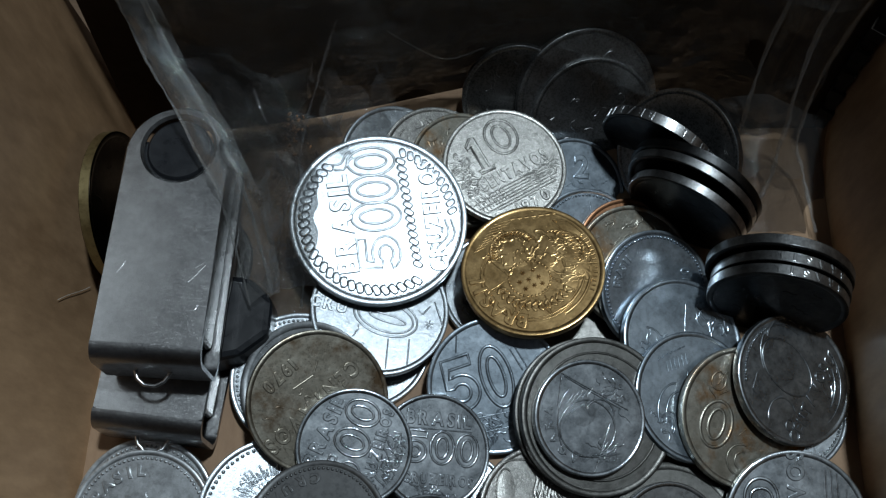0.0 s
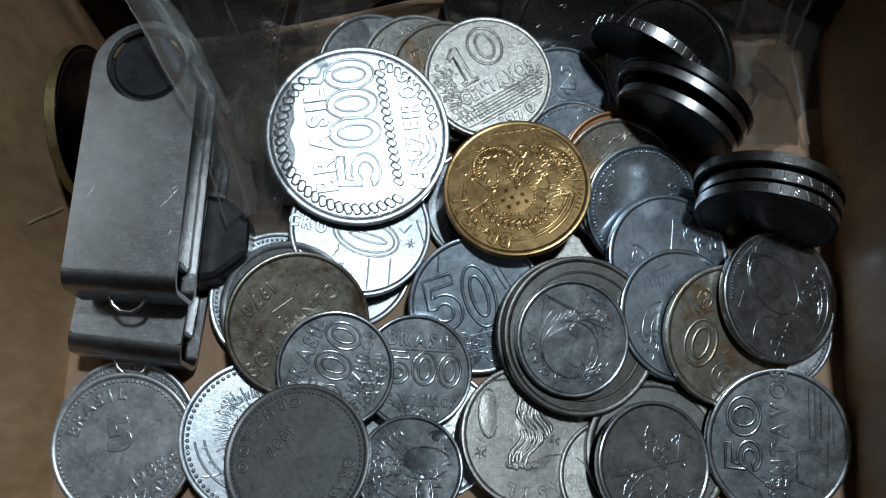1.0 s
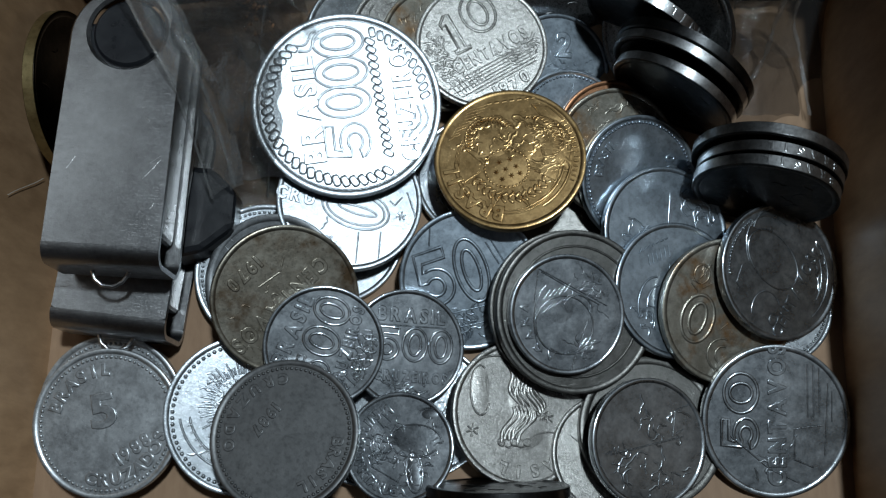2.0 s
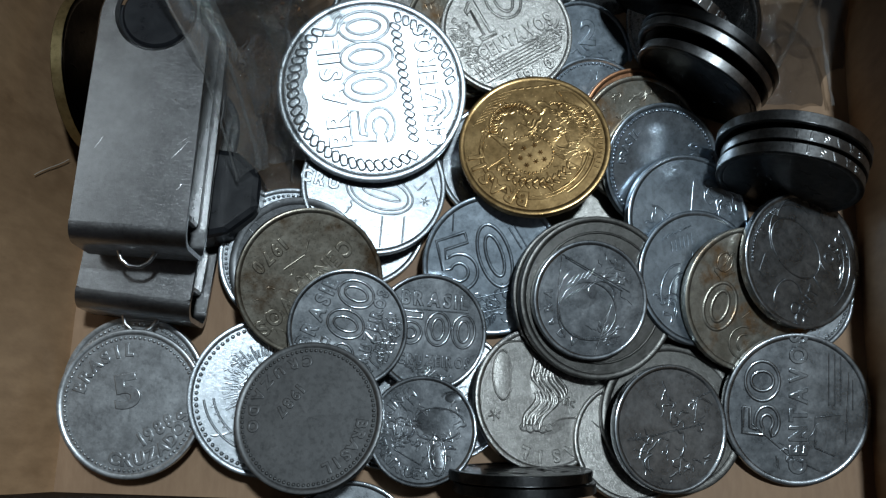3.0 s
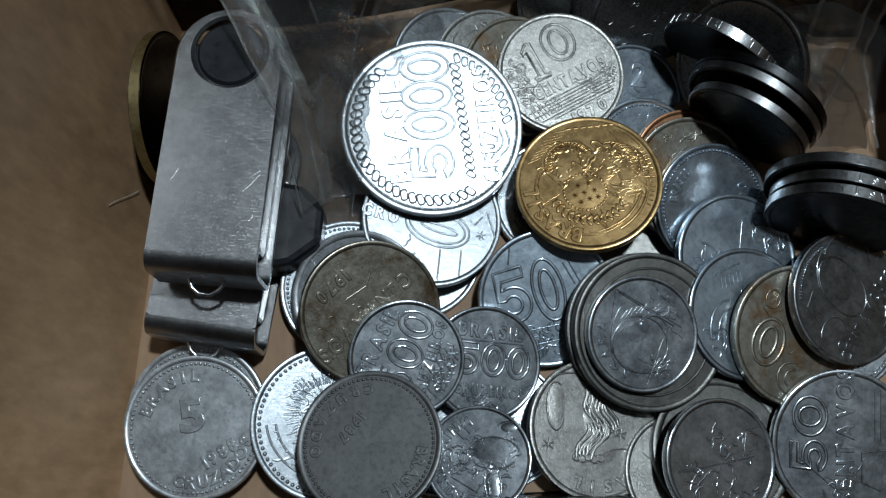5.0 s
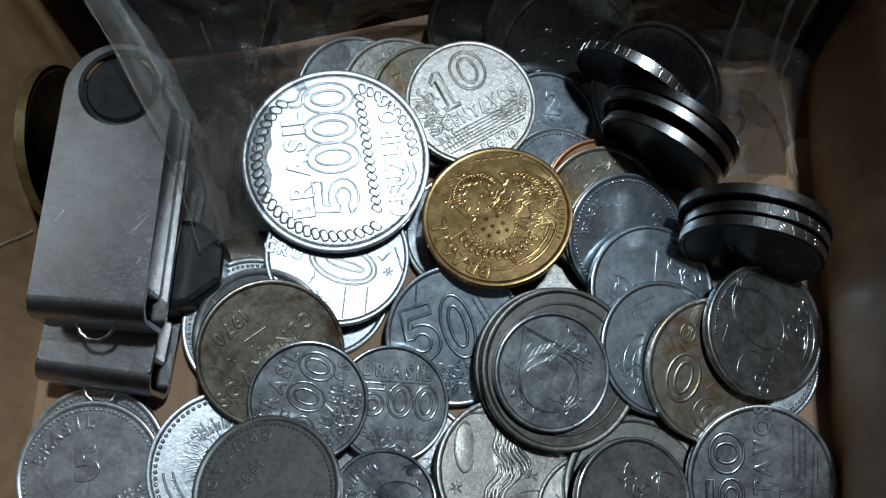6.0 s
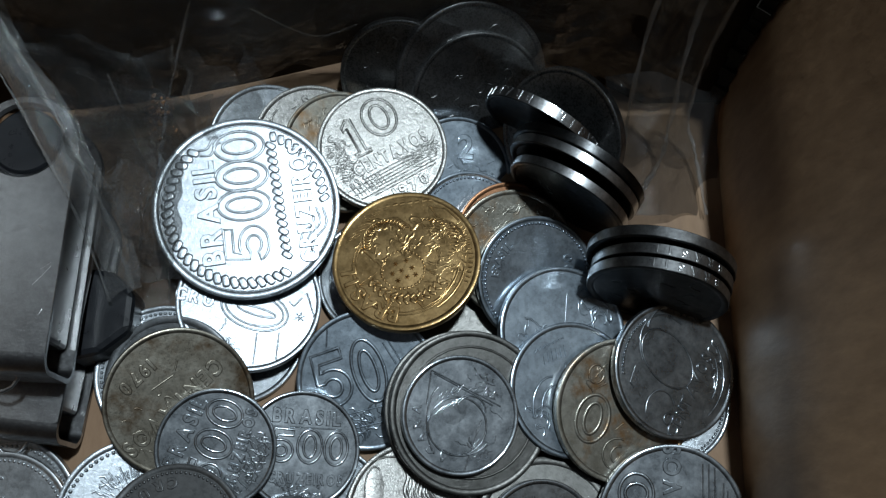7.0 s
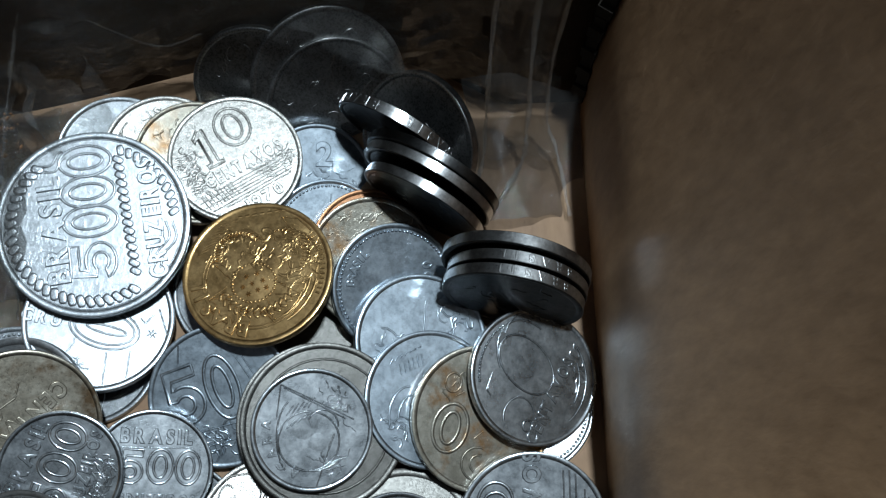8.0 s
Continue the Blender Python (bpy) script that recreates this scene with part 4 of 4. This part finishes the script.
coin((0.0610, 0.0333, 0.0036), (0.066, -0.155, 0.986), (-0.998, 0.010, 0.068), 0.0128, 0.0017, M_STEEL, "steel fifty centavos coin with boats in relief",
     d_words([("CENTAVOS", 0.08, 0.0, 0.32, 0, 0.86)], nums=[("5", -0.16, 0.50, 0.42, 0.48), ("0", 0.36, 0.48, 0.52, 0.46)], strong=0.05, seed=23, boxes=[(-0.85, -0.4, -0.2, 0.3)], count=8,
             lines=[(0.05, -0.42, 0.75, -0.42), (0.05, -0.50, 0.75, -0.50), (0.1, -0.58, 0.7, -0.58), (-0.45, -0.65, 0.5, -0.70), (-0.5, -0.24, -0.1, -0.24), (-0.1, -0.24, -0.05, -0.62),
                    (-0.5, -0.24, -0.6, -0.5), (-0.2, 0.62, -0.62, 0.1), (-0.62, 0.1, -0.8, -0.3), (0.0, -0.75, 0.4, -0.75)]))
coin((-0.0511, 0.0359, 0.0032), (-0.059, -0.104, 0.993), (-0.036, 0.994, 0.102), 0.0124, 0.0017, M_DULL, "grey coin under the five cruzados coin", d_words(bead=80))
coin((-0.0502, 0.0333, 0.0077), (-0.030, -0.070, 0.997), (-0.188, 0.976, 0.063), 0.0122, 0.0017, M_DULL, "grey five cruzados coin dated 1988 with beaded border",
     d_words([("5", -0.02, 0.18, 0.62, 0, 1.25, 0.00004), ("1988", 0.30, -0.40, 0.24, 24, 0.9)], arcs=[("BRASIL", 0.72, 152, 82, 0.22, False), ("CRUZADOS", 0.74, 246, 336, 0.22, True)], bead=84))
coin((-0.0275, 0.0344, 0.0080), (0.212, -0.092, 0.973), (-0.021, 0.994, 0.098), 0.0130, 0.0017, M_BRIGHT, "pale steel coin with star-burst arms and beaded border", d_burst())
coin((-0.0200, 0.0310, 0.0163), (-0.155, 0.134, 0.979), (0.766, -0.609, 0.205), 0.0119, 0.0017, M_MATT, "matt dark grey cruzado coin dated 1987",
     d_words([("1987", 0.0, -0.32, 0.2, 0, 0.95)], arcs=[("CRUZADO", 0.74, 222, 318, 0.19, True), ("BRASIL", 0.74, 120, 62, 0.2, False)], bead=84))

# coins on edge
# Face darkened as shade in its colour; the edge keeps pale brass.
coin((-0.0574, 0.0885, 0.0130), (0.991, 0.000, 0.131), (-0.131, 0.000, 0.991), 0.0136, 0.0020, M_SHADED_GOLD, "gold-rimmed coin standing on edge against the box side", d_words(seed=36, boxes=[(-0.6, 0.6, -0.6, 0.6)], count=8, width=0.03), group="coins on edge", milled=M_PALEGOLD)
coin((0.0149, 0.1140, 0.0069), (0.006, -0.748, 0.664), (-0.005, 0.664, 0.748), 0.0108, 0.0018, M_CAP, "dark coin leaning on the back of the box", d_words(seed=32, boxes=[(-0.6, 0.6, -0.6, 0.6)], count=16, width=0.03), milled=M_RIM, group="coins on edge")
coin((0.0287, 0.1138, 0.0064), (0.211, -0.654, 0.727), (-0.223, 0.692, 0.687), 0.0142, 0.0020, M_CAP, "large dark coin leaning on the back of the box", d_words(seed=33, boxes=[(-0.6, 0.6, -0.6, 0.6)], count=16, width=0.03), milled=M_RIM, group="coins on edge", rim=0.06)
coin((0.0300, 0.1102, 0.0043), (0.200, -0.631, 0.750), (-0.227, 0.715, 0.662), 0.0127, 0.0020, M_CAP, "dark coin leaning against a larger one", d_words(seed=34, boxes=[(-0.6, 0.6, -0.6, 0.6)], count=16, width=0.03), milled=M_RIM, group="coins on edge", rim=0.05)
coin((0.0439, 0.0999, 0.0103), (-0.659, -0.425, 0.620), (0.521, 0.336, 0.785), 0.0127, 0.0018, M_CAP, "dark coin standing on edge in the corner", d_words(seed=35, boxes=[(-0.6, 0.6, -0.6, 0.6)], count=16, width=0.03), milled=M_RIM, group="coins on edge")
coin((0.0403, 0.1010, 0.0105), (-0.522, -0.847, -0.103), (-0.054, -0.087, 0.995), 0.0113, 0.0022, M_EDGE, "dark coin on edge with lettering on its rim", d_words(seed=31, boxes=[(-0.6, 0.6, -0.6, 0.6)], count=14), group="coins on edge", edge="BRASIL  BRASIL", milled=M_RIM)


def stack(offsets, centre, normal, up, r, thick, label, shifts, edge="", dull=()):
    """Coins on edge side by side; the first has its face to the front, and dull ones have a dark edge."""
    n, u = Vector(normal), Vector(up)
    side = u.cross(n)
    for k, back in enumerate(offsets):
        a, b, dr = shifts[k]
        c = Vector(centre) - n * back + side * a + u * b
        # Shade is put into the face colour; edges get the lit tone unless dull.
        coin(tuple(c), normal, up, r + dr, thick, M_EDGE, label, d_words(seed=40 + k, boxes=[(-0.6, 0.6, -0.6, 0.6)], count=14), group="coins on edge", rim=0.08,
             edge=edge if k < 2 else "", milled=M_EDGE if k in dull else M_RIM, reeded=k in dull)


stack((0, 0.0031, 0.0050), (0.0445, 0.0880, 0.0105), (-0.529, -0.847, -0.049), (-0.026, -0.041, 0.999), 0.0114, 0.0018, "dark coin on edge in a leaning row of three",
      ((0, 0, 0), (-0.0008, 0.0006, 0.0010), (-0.0010, 0.0008, 0.0013)), dull=(2,))
stack((0, 0.00245, 0.0049), (0.0591, 0.0703, 0.0113), (-0.245, -0.964, 0.105), (0.026, 0.102, 0.994), 0.0120, 0.0020, "dark coin on edge, upper rim catching the light",
      ((0, 0, 0), (0.0002, 0.0002, 0.0), (-0.0004, 0.0008, 0.0007)), "BRASIL  ")
stack((0, 0.0019), (0.0135, 0.0232, 0.0113), (0, 0.995, 0.1), (0, -0.1, 0.995), 0.0113, 0.0016, "dark coin standing on edge by the front wall", ((0, 0, 0), (-0.0006, -0.0004, 0.0)), dull=(0, 1))


# ---- flash drives ----
def usb_drive(m, length, height, width, label, swing=None, scratches=()):
    """A swivel flash drive: folded steel cover with a round hole, black body, pivot and a wire lug."""
    base = new("usb_flash_drive")
    base.matrix_world = m
    tagged(base, label, "usb drive", "stacked flash drives")
    hw, th, hr = width / 2, 0.0008, width * 0.335
    cy = length - hw
    hy = cy + 0.0012

    def plate(bm, z):
        """A plate with a rounded end and a round hole; its straight end lies at y = 0.003."""
        angles = sorted([k * math.tau / 96 for k in range(96)] + [math.atan2(0.003 - cy, s * hw) % math.tau for s in (-1, 1)])
        rows = []
        for a in angles:
            c, s = math.cos(a), math.sin(a)
            d = hw if s >= 0 else min(hw / abs(c) if abs(c) > 1e-6 else 9, (cy - 0.003) / -s)
            flat = s < 0 and d < hw / max(abs(c), 1e-6) - 1e-7
            f, drop = (d - 0.00001, 0.0) if flat else (d - 0.00028, 0.0002)
            rows.append((bm.verts.new((hr * c, hy + hr * s, z - th)), bm.verts.new((hr * c, hy + hr * s, z - 0.0004)),
                         bm.verts.new(((hr + 0.0005) * c, hy + (hr + 0.0005) * s, z)),
                         bm.verts.new((f * c, cy + f * s, z)), bm.verts.new((d * c, cy + d * s, z - drop)), bm.verts.new((d * c, cy + d * s, z - th))))
        for p, q in zip(rows, rows[1:] + rows[:1]):
            for k in range(6):
                bm.faces.new((p[k], q[k], q[(k + 1) % 6], p[(k + 1) % 6]))

    bm = bmesh.new()
    plate(bm, 0.0)
    bmesh.ops.recalc_face_normals(bm, faces=bm.faces)
    top = part("cover_top", bm, M_USB, base, "brushed steel plate with a round hole", smooth=30)
    bm = bmesh.new()
    plate(bm, -height + th)
    bmesh.ops.recalc_face_normals(bm, faces=bm.faces)
    part("cover_bottom", bm, M_USB, base, smooth=30)
    bm = bmesh.new()
    rad = 0.003
    outer = [(rad - rad * math.sin(a), -rad + rad * math.cos(a)) for a in [radians(9 * k) for k in range(11)]]
    outer += [(rad - rad * math.cos(a), -height + rad - rad * math.sin(a)) for a in [radians(9 * k) for k in range(11)]]
    ri = rad - th
    inner = [(rad - ri * math.sin(a), -rad + ri * math.cos(a)) for a in [radians(9 * k) for k in range(11)]]
    inner += [(rad - ri * math.cos(a), -height + rad - ri * math.sin(a)) for a in [radians(9 * k) for k in range(11)]]
    loops = []
    for (y0, z0), (y1, z1) in zip(outer, inner):
        loops.append([bm.verts.new((-hw, y0, z0)), bm.verts.new((hw, y0, z0)), bm.verts.new((hw, y1, z1)), bm.verts.new((-hw, y1, z1))])
    for p, q in zip(loops, loops[1:]):
        for k in range(4):
            bm.faces.new((p[k], p[(k + 1) % 4], q[(k + 1) % 4], q[k]))
    bm.faces.new(loops[0])
    bm.faces.new(loops[-1][::-1])
    bmesh.ops.recalc_face_normals(bm, faces=bm.faces)
    fold = part("cover_fold", bm, M_USB, base, smooth=40)
    bm = bmesh.new()
    prism(bm, [(-hw * 0.86, 0.0055), (hw * 0.86, 0.0055), (hw * 0.86, length - 0.006), (-hw * 0.86, length - 0.006)], -height + th + 0.0003, -th - 0.0003, 0.0008)
    body = part("body", bm, M_BLACK, base, "black plastic body")
    bm = bmesh.new()
    lathe(bm, [(hr * 0.93, -0.0022), (hr * 0.93, -0.0009), (hr * 0.86, -0.0005), (hr * 0.6, -0.0005), (hr * 0.3, -0.0006)], 48)
    bmesh.ops.translate(bm, verts=bm.verts, vec=(0, hy, 0))
    part("pivot_button", bm, M_BLACK, body, "round black pivot", smooth=30)
    bm = bmesh.new()
    pts = [(-0.0030, 0.0004, -height * 0.48), (-0.0024, -0.0012, -height * 0.50), (-0.0012, -0.0021, -height * 0.52), (0.0006, -0.0022, -height * 0.52),
           (0.0020, -0.0014, -height * 0.50), (0.0031, 0.0004, -height * 0.48)]
    tube(bm, pts, 0.00033, 8)
    part("lug", bm, M_WIRE, fold, "bright wire lug", smooth=60)
    for (xa, ya), (xb, yb) in scratches:
        bm = bmesh.new()
        ridge(bm, [(xa, ya), ((xa + xb) / 2 + 0.0001, (ya + yb) / 2), (xb, yb)], 0.00014, 0.00003)
        part("scratch", bm, M_WIRE, top, "bright bare scratch", smooth=60)
    if swing:
        bm = bmesh.new()
        prism(bm, swing, -height + 0.0015, -0.0028, 0.0012)
        part("connector_cap", bm, M_BLACK, body, "black plastic cap swung out of the cover")
    return base


usb_drive(pose(-0.0495, 0.0475, 0.0137, 0, 0, -7), 0.0450, 0.0130, 0.0188, "swivel flash drive with a steel cover on the box floor",
          [(0.002, 0.012), (0.0125, 0.0155), (0.0170, 0.0200), (0.0165, 0.0265), (0.0120, 0.0300), (0.002, 0.030)])
usb_drive(pose(-0.0467, 0.0558, 0.0277, 0, 0, -3.5), 0.0450, 0.0134, 0.0178, "swivel flash drive with a scratched steel cover lying on another",
          scratches=(((-0.0066, 0.0145), (-0.0055, 0.0165)), ((0.0052, 0.0135), (0.0076, 0.0166)), ((0.0060, 0.0160), (0.0075, 0.0172)), ((0.0046, 0.0232), (0.0053, 0.0226)), ((0.0068, 0.0088), (0.0073, 0.0098))))


# ---- the clear plastic bag ----
bag = new("plastic_bag")
tagged(bag, "crumpled clear plastic bag pushed to the back of the box", "bag")


def sheet(name, nx, ny, place, crumple, seed, fine=0.35, label="", film=None):
    """A crumpled film over a grid; place(s, t) gives its resting shape."""
    bm = bmesh.new()
    rows = []
    for j in range(ny + 1):
        row = []
        for i in range(nx + 1):
            s, t = i / nx, j / ny
            p = Vector(place(s, t))
            q = p * 60 + Vector((seed * 7.1, seed * 3.3, 0))
            fold = Vector((noise.noise(q), noise.noise(q + Vector((31, 7, 3))), noise.noise(q + Vector((5, 17, 43)))))
            q2 = p * 260 + Vector((seed, 0, 0))
            crease = Vector((noise.noise(q2), noise.noise(q2 + Vector((31, 7, 3))), noise.noise(q2 + Vector((5, 17, 43)))))
            sharp = Vector([math.copysign(abs(v) ** 0.6, v) for v in fold])
            row.append(bm.verts.new(p + crumple * sharp + crumple * fine * crease))
        rows.append(row)
    for j in range(ny):
        for i in range(nx):
            bm.faces.new((rows[j][i], rows[j][i + 1], rows[j + 1][i + 1], rows[j + 1][i]))
    return part(name, bm, film or M_FILM, bag, label, smooth=9)


def along(points, s):
    """A point on a smooth line through points."""
    n = len(points) - 1
    k = min(int(s * n), n - 1)
    f = s * n - k
    p = [Vector(points[max(0, min(n, k + d))]) for d in (-1, 0, 1, 2)]
    return 0.5 * (2 * p[1] + (p[2] - p[0]) * f + (2 * p[0] - 5 * p[1] + 4 * p[2] - p[3]) * f * f + (3 * p[1] - p[0] - 3 * p[2] + p[3]) * f ** 3)


def back_film(s, t):
    x = -0.050 + 0.122 * s
    y = 0.1145 + 0.004 * s + 0.008 * t - 0.006 * max(0, 1 - s * 2.6) - 0.006 * max(0, s - 0.8) * 5 * (1 - t)
    return (x, y - 0.002 * math.sin(s * 9), 0.003 + 0.092 * t)


sheet("back_film", 80, 50, back_film, 0.0026, 1, 0.55)


def lobe(s, t):
    return (-0.0400 + 0.024 * s - 0.004 * s * t, 0.066 + 0.043 * t, 0.004 + 0.005 * (1 - s) * (0.4 + t) + 0.009 * t * t * (1 - 0.6 * s))


sheet("floor_lobe", 60, 80, lobe, 0.0019, 2, 0.7, "crumpled film, less clear than the rest of the bag", M_DARK_FILM)


def bunch(s, t):
    return (-0.0360 + 0.026 * s, 0.1005 + 0.011 * t + 0.002 * math.sin(s * 7), 0.008 + 0.010 * t + 0.003 * math.sin(s * 11 + 2 * t))


sheet("bunched_film", 70, 40, bunch, 0.0034, 8, 0.9)
FOLD = [(-0.0560, 0.1195, 0.0600), (-0.0510, 0.1135, 0.0410), (-0.0470, 0.1060, 0.0352), (-0.0420, 0.0980, 0.0325), (-0.0385, 0.0915, 0.0302), (-0.0350, 0.0855, 0.0295), (-0.0335, 0.0800, 0.0215), (-0.0315, 0.0710, 0.0120)]


def fold_strip(s, t):
    p = along(FOLD, t)
    w = (s - 0.5) * 0.0043
    return (p.x + w * 0.85, p.y + w * 0.5, p.z + 0.0011 * math.sin(s * math.pi) + 0.0004)


sheet("folded_strip", 14, 90, fold_strip, 0.0007, 3, 0.5, film=M_FOLD)
sheet("folded_strip", 14, 90, lambda s, t: Vector(fold_strip(s * 0.6 + 0.3, t)) + Vector((0.0022, 0.001, -0.0006)), 0.0008, 4, 0.5, film=M_FOLD)


def side_film(s, t):
    p = along(FOLD, 0.25 + 0.75 * t)
    return (p.x + 0.002 + 0.014 * s, p.y + 0.010 * s, p.z * (1 - 0.75 * s) + 0.004 * s)


sheet("side_film", 40, 60, side_film, 0.0026, 5, 0.6, film=M_DARK_FILM)


def crease(points, radius, count=60, film=None):
    """A rolled fold of film along a line."""
    bm = bmesh.new()
    rng = random.Random(len(points) + round(points[0][0] * 1e5))
    pts = [along(points, k / count) + Vector((rng.uniform(-1, 1), rng.uniform(-1, 1), rng.uniform(-1, 1))) * radius * 0.35 for k in range(count + 1)]
    tube(bm, pts, lambda f: radius * (0.6 + 0.8 * abs(math.sin(f * 17))), 6)
    return part("crease", bm, film or M_FOLD, bag, smooth=60)


for edge_side in (-0.5, 0.5):
    crease([tuple(Vector(fold_strip(edge_side + 0.5, k / 14)) + Vector((0, 0, 0.0004))) for k in range(15)], 0.00022, 90)
crease([(0.0600, 0.1160, 0.0900), (0.0575, 0.1135, 0.0360), (0.0570, 0.1070, 0.0120), (0.0562, 0.0990, 0.0040), (0.0540, 0.0930, 0.0022)], 0.00035)
crease([(0.0680, 0.1140, 0.0900), (0.0640, 0.1115, 0.0380), (0.0640, 0.1030, 0.0110), (0.0632, 0.0980, 0.0040), (0.0580, 0.0900, 0.0022)], 0.0004)
crease([(0.0730, 0.1110, 0.0900), (0.0680, 0.1100, 0.0380), (0.0676, 0.1050, 0.0110), (0.0700, 0.0990, 0.0040), (0.0715, 0.0880, 0.0020)], 0.0003)
crease([(-0.0180, 0.1150, 0.0330), (-0.0240, 0.1030, 0.0200), (-0.0265, 0.0930, 0.0140), (-0.0290, 0.0850, 0.0120), (-0.0300, 0.0760, 0.0080)], 0.00022, film=M_FILM)
crease([(-0.0330, 0.1060, 0.0250), (-0.0285, 0.0940, 0.0170), (-0.0250, 0.0840, 0.0100), (-0.0255, 0.0720, 0.0050)], 0.0002, film=M_FILM)
crease([(-0.0100, 0.1180, 0.0250), (0.0000, 0.1165, 0.0180), (0.0080, 0.1175, 0.0200)], 0.00015, film=M_FILM)


def upright(s, t):
    a = along([(0.0560, 0.0995, 0.004), (0.0570, 0.1070, 0.0120), (0.0575, 0.1125, 0.0360), (0.0600, 0.1150, 0.0900)], t)
    b = along([(0.0700, 0.0990, 0.004), (0.0676, 0.1050, 0.0110), (0.0685, 0.1090, 0.0380), (0.0735, 0.1105, 0.0900)], t)
    return a.lerp(b, s) + Vector((0, -0.0012 * math.sin(s * 9.4), 0))


sheet("upright_fold", 40, 70, upright, 0.0008, 6, 0.4)


def corner_film(s, t):
    return (0.053 + 0.021 * s, 0.088 + 0.022 * t, 0.0025 + 0.010 * t * t + 0.003 * math.sin(s * 5))


sheet("corner_film", 30, 30, corner_film, 0.0012, 10, 0.4, film=M_DARK_FILM)

# a stray fibre on the side of the box
bm = bmesh.new()
strand = []
for k in range(7):
    y, z = 0.0690 + 0.0009 * k, 0.0185 - 0.0015 * k + 0.0002 * math.sin(k)
    along_wall = (y - 0.019) / 0.092
    strand.append((-0.0642 + 0.0036 * along_wall - z * (0.06 + 0.50 * (1 - along_wall) ** 2) + 0.0004, y, z))
tube(bm, strand, 0.00005, 5)
thing("fibre", bm, M_FIBRE, "fine pale fibre stuck on the cardboard side", "fibre", smooth=60)

# rust-brown crumbs caught in the film
bm = bmesh.new()
rng = random.Random(71)
for _ in range(60):
    x, y = rng.gauss(-0.0285, 0.0022), rng.gauss(0.1035, 0.0018)
    size = rng.uniform(0.0001, 0.0004)
    m = pose(x, y, 0.0125 + 0.3 * (y - 0.1035) + rng.uniform(-0.0006, 0.0006), rng.uniform(0, 90), rng.uniform(0, 90), rng.uniform(0, 90))
    bmesh.ops.create_icosphere(bm, subdivisions=1, radius=size, matrix=m @ Matrix.Diagonal((1.6, 1, 0.6, 1)))
thing("crumbs", bm, M_CRUMB, "rust-brown crumbs caught in the crumpled film", "crumbs", kind="stuff")
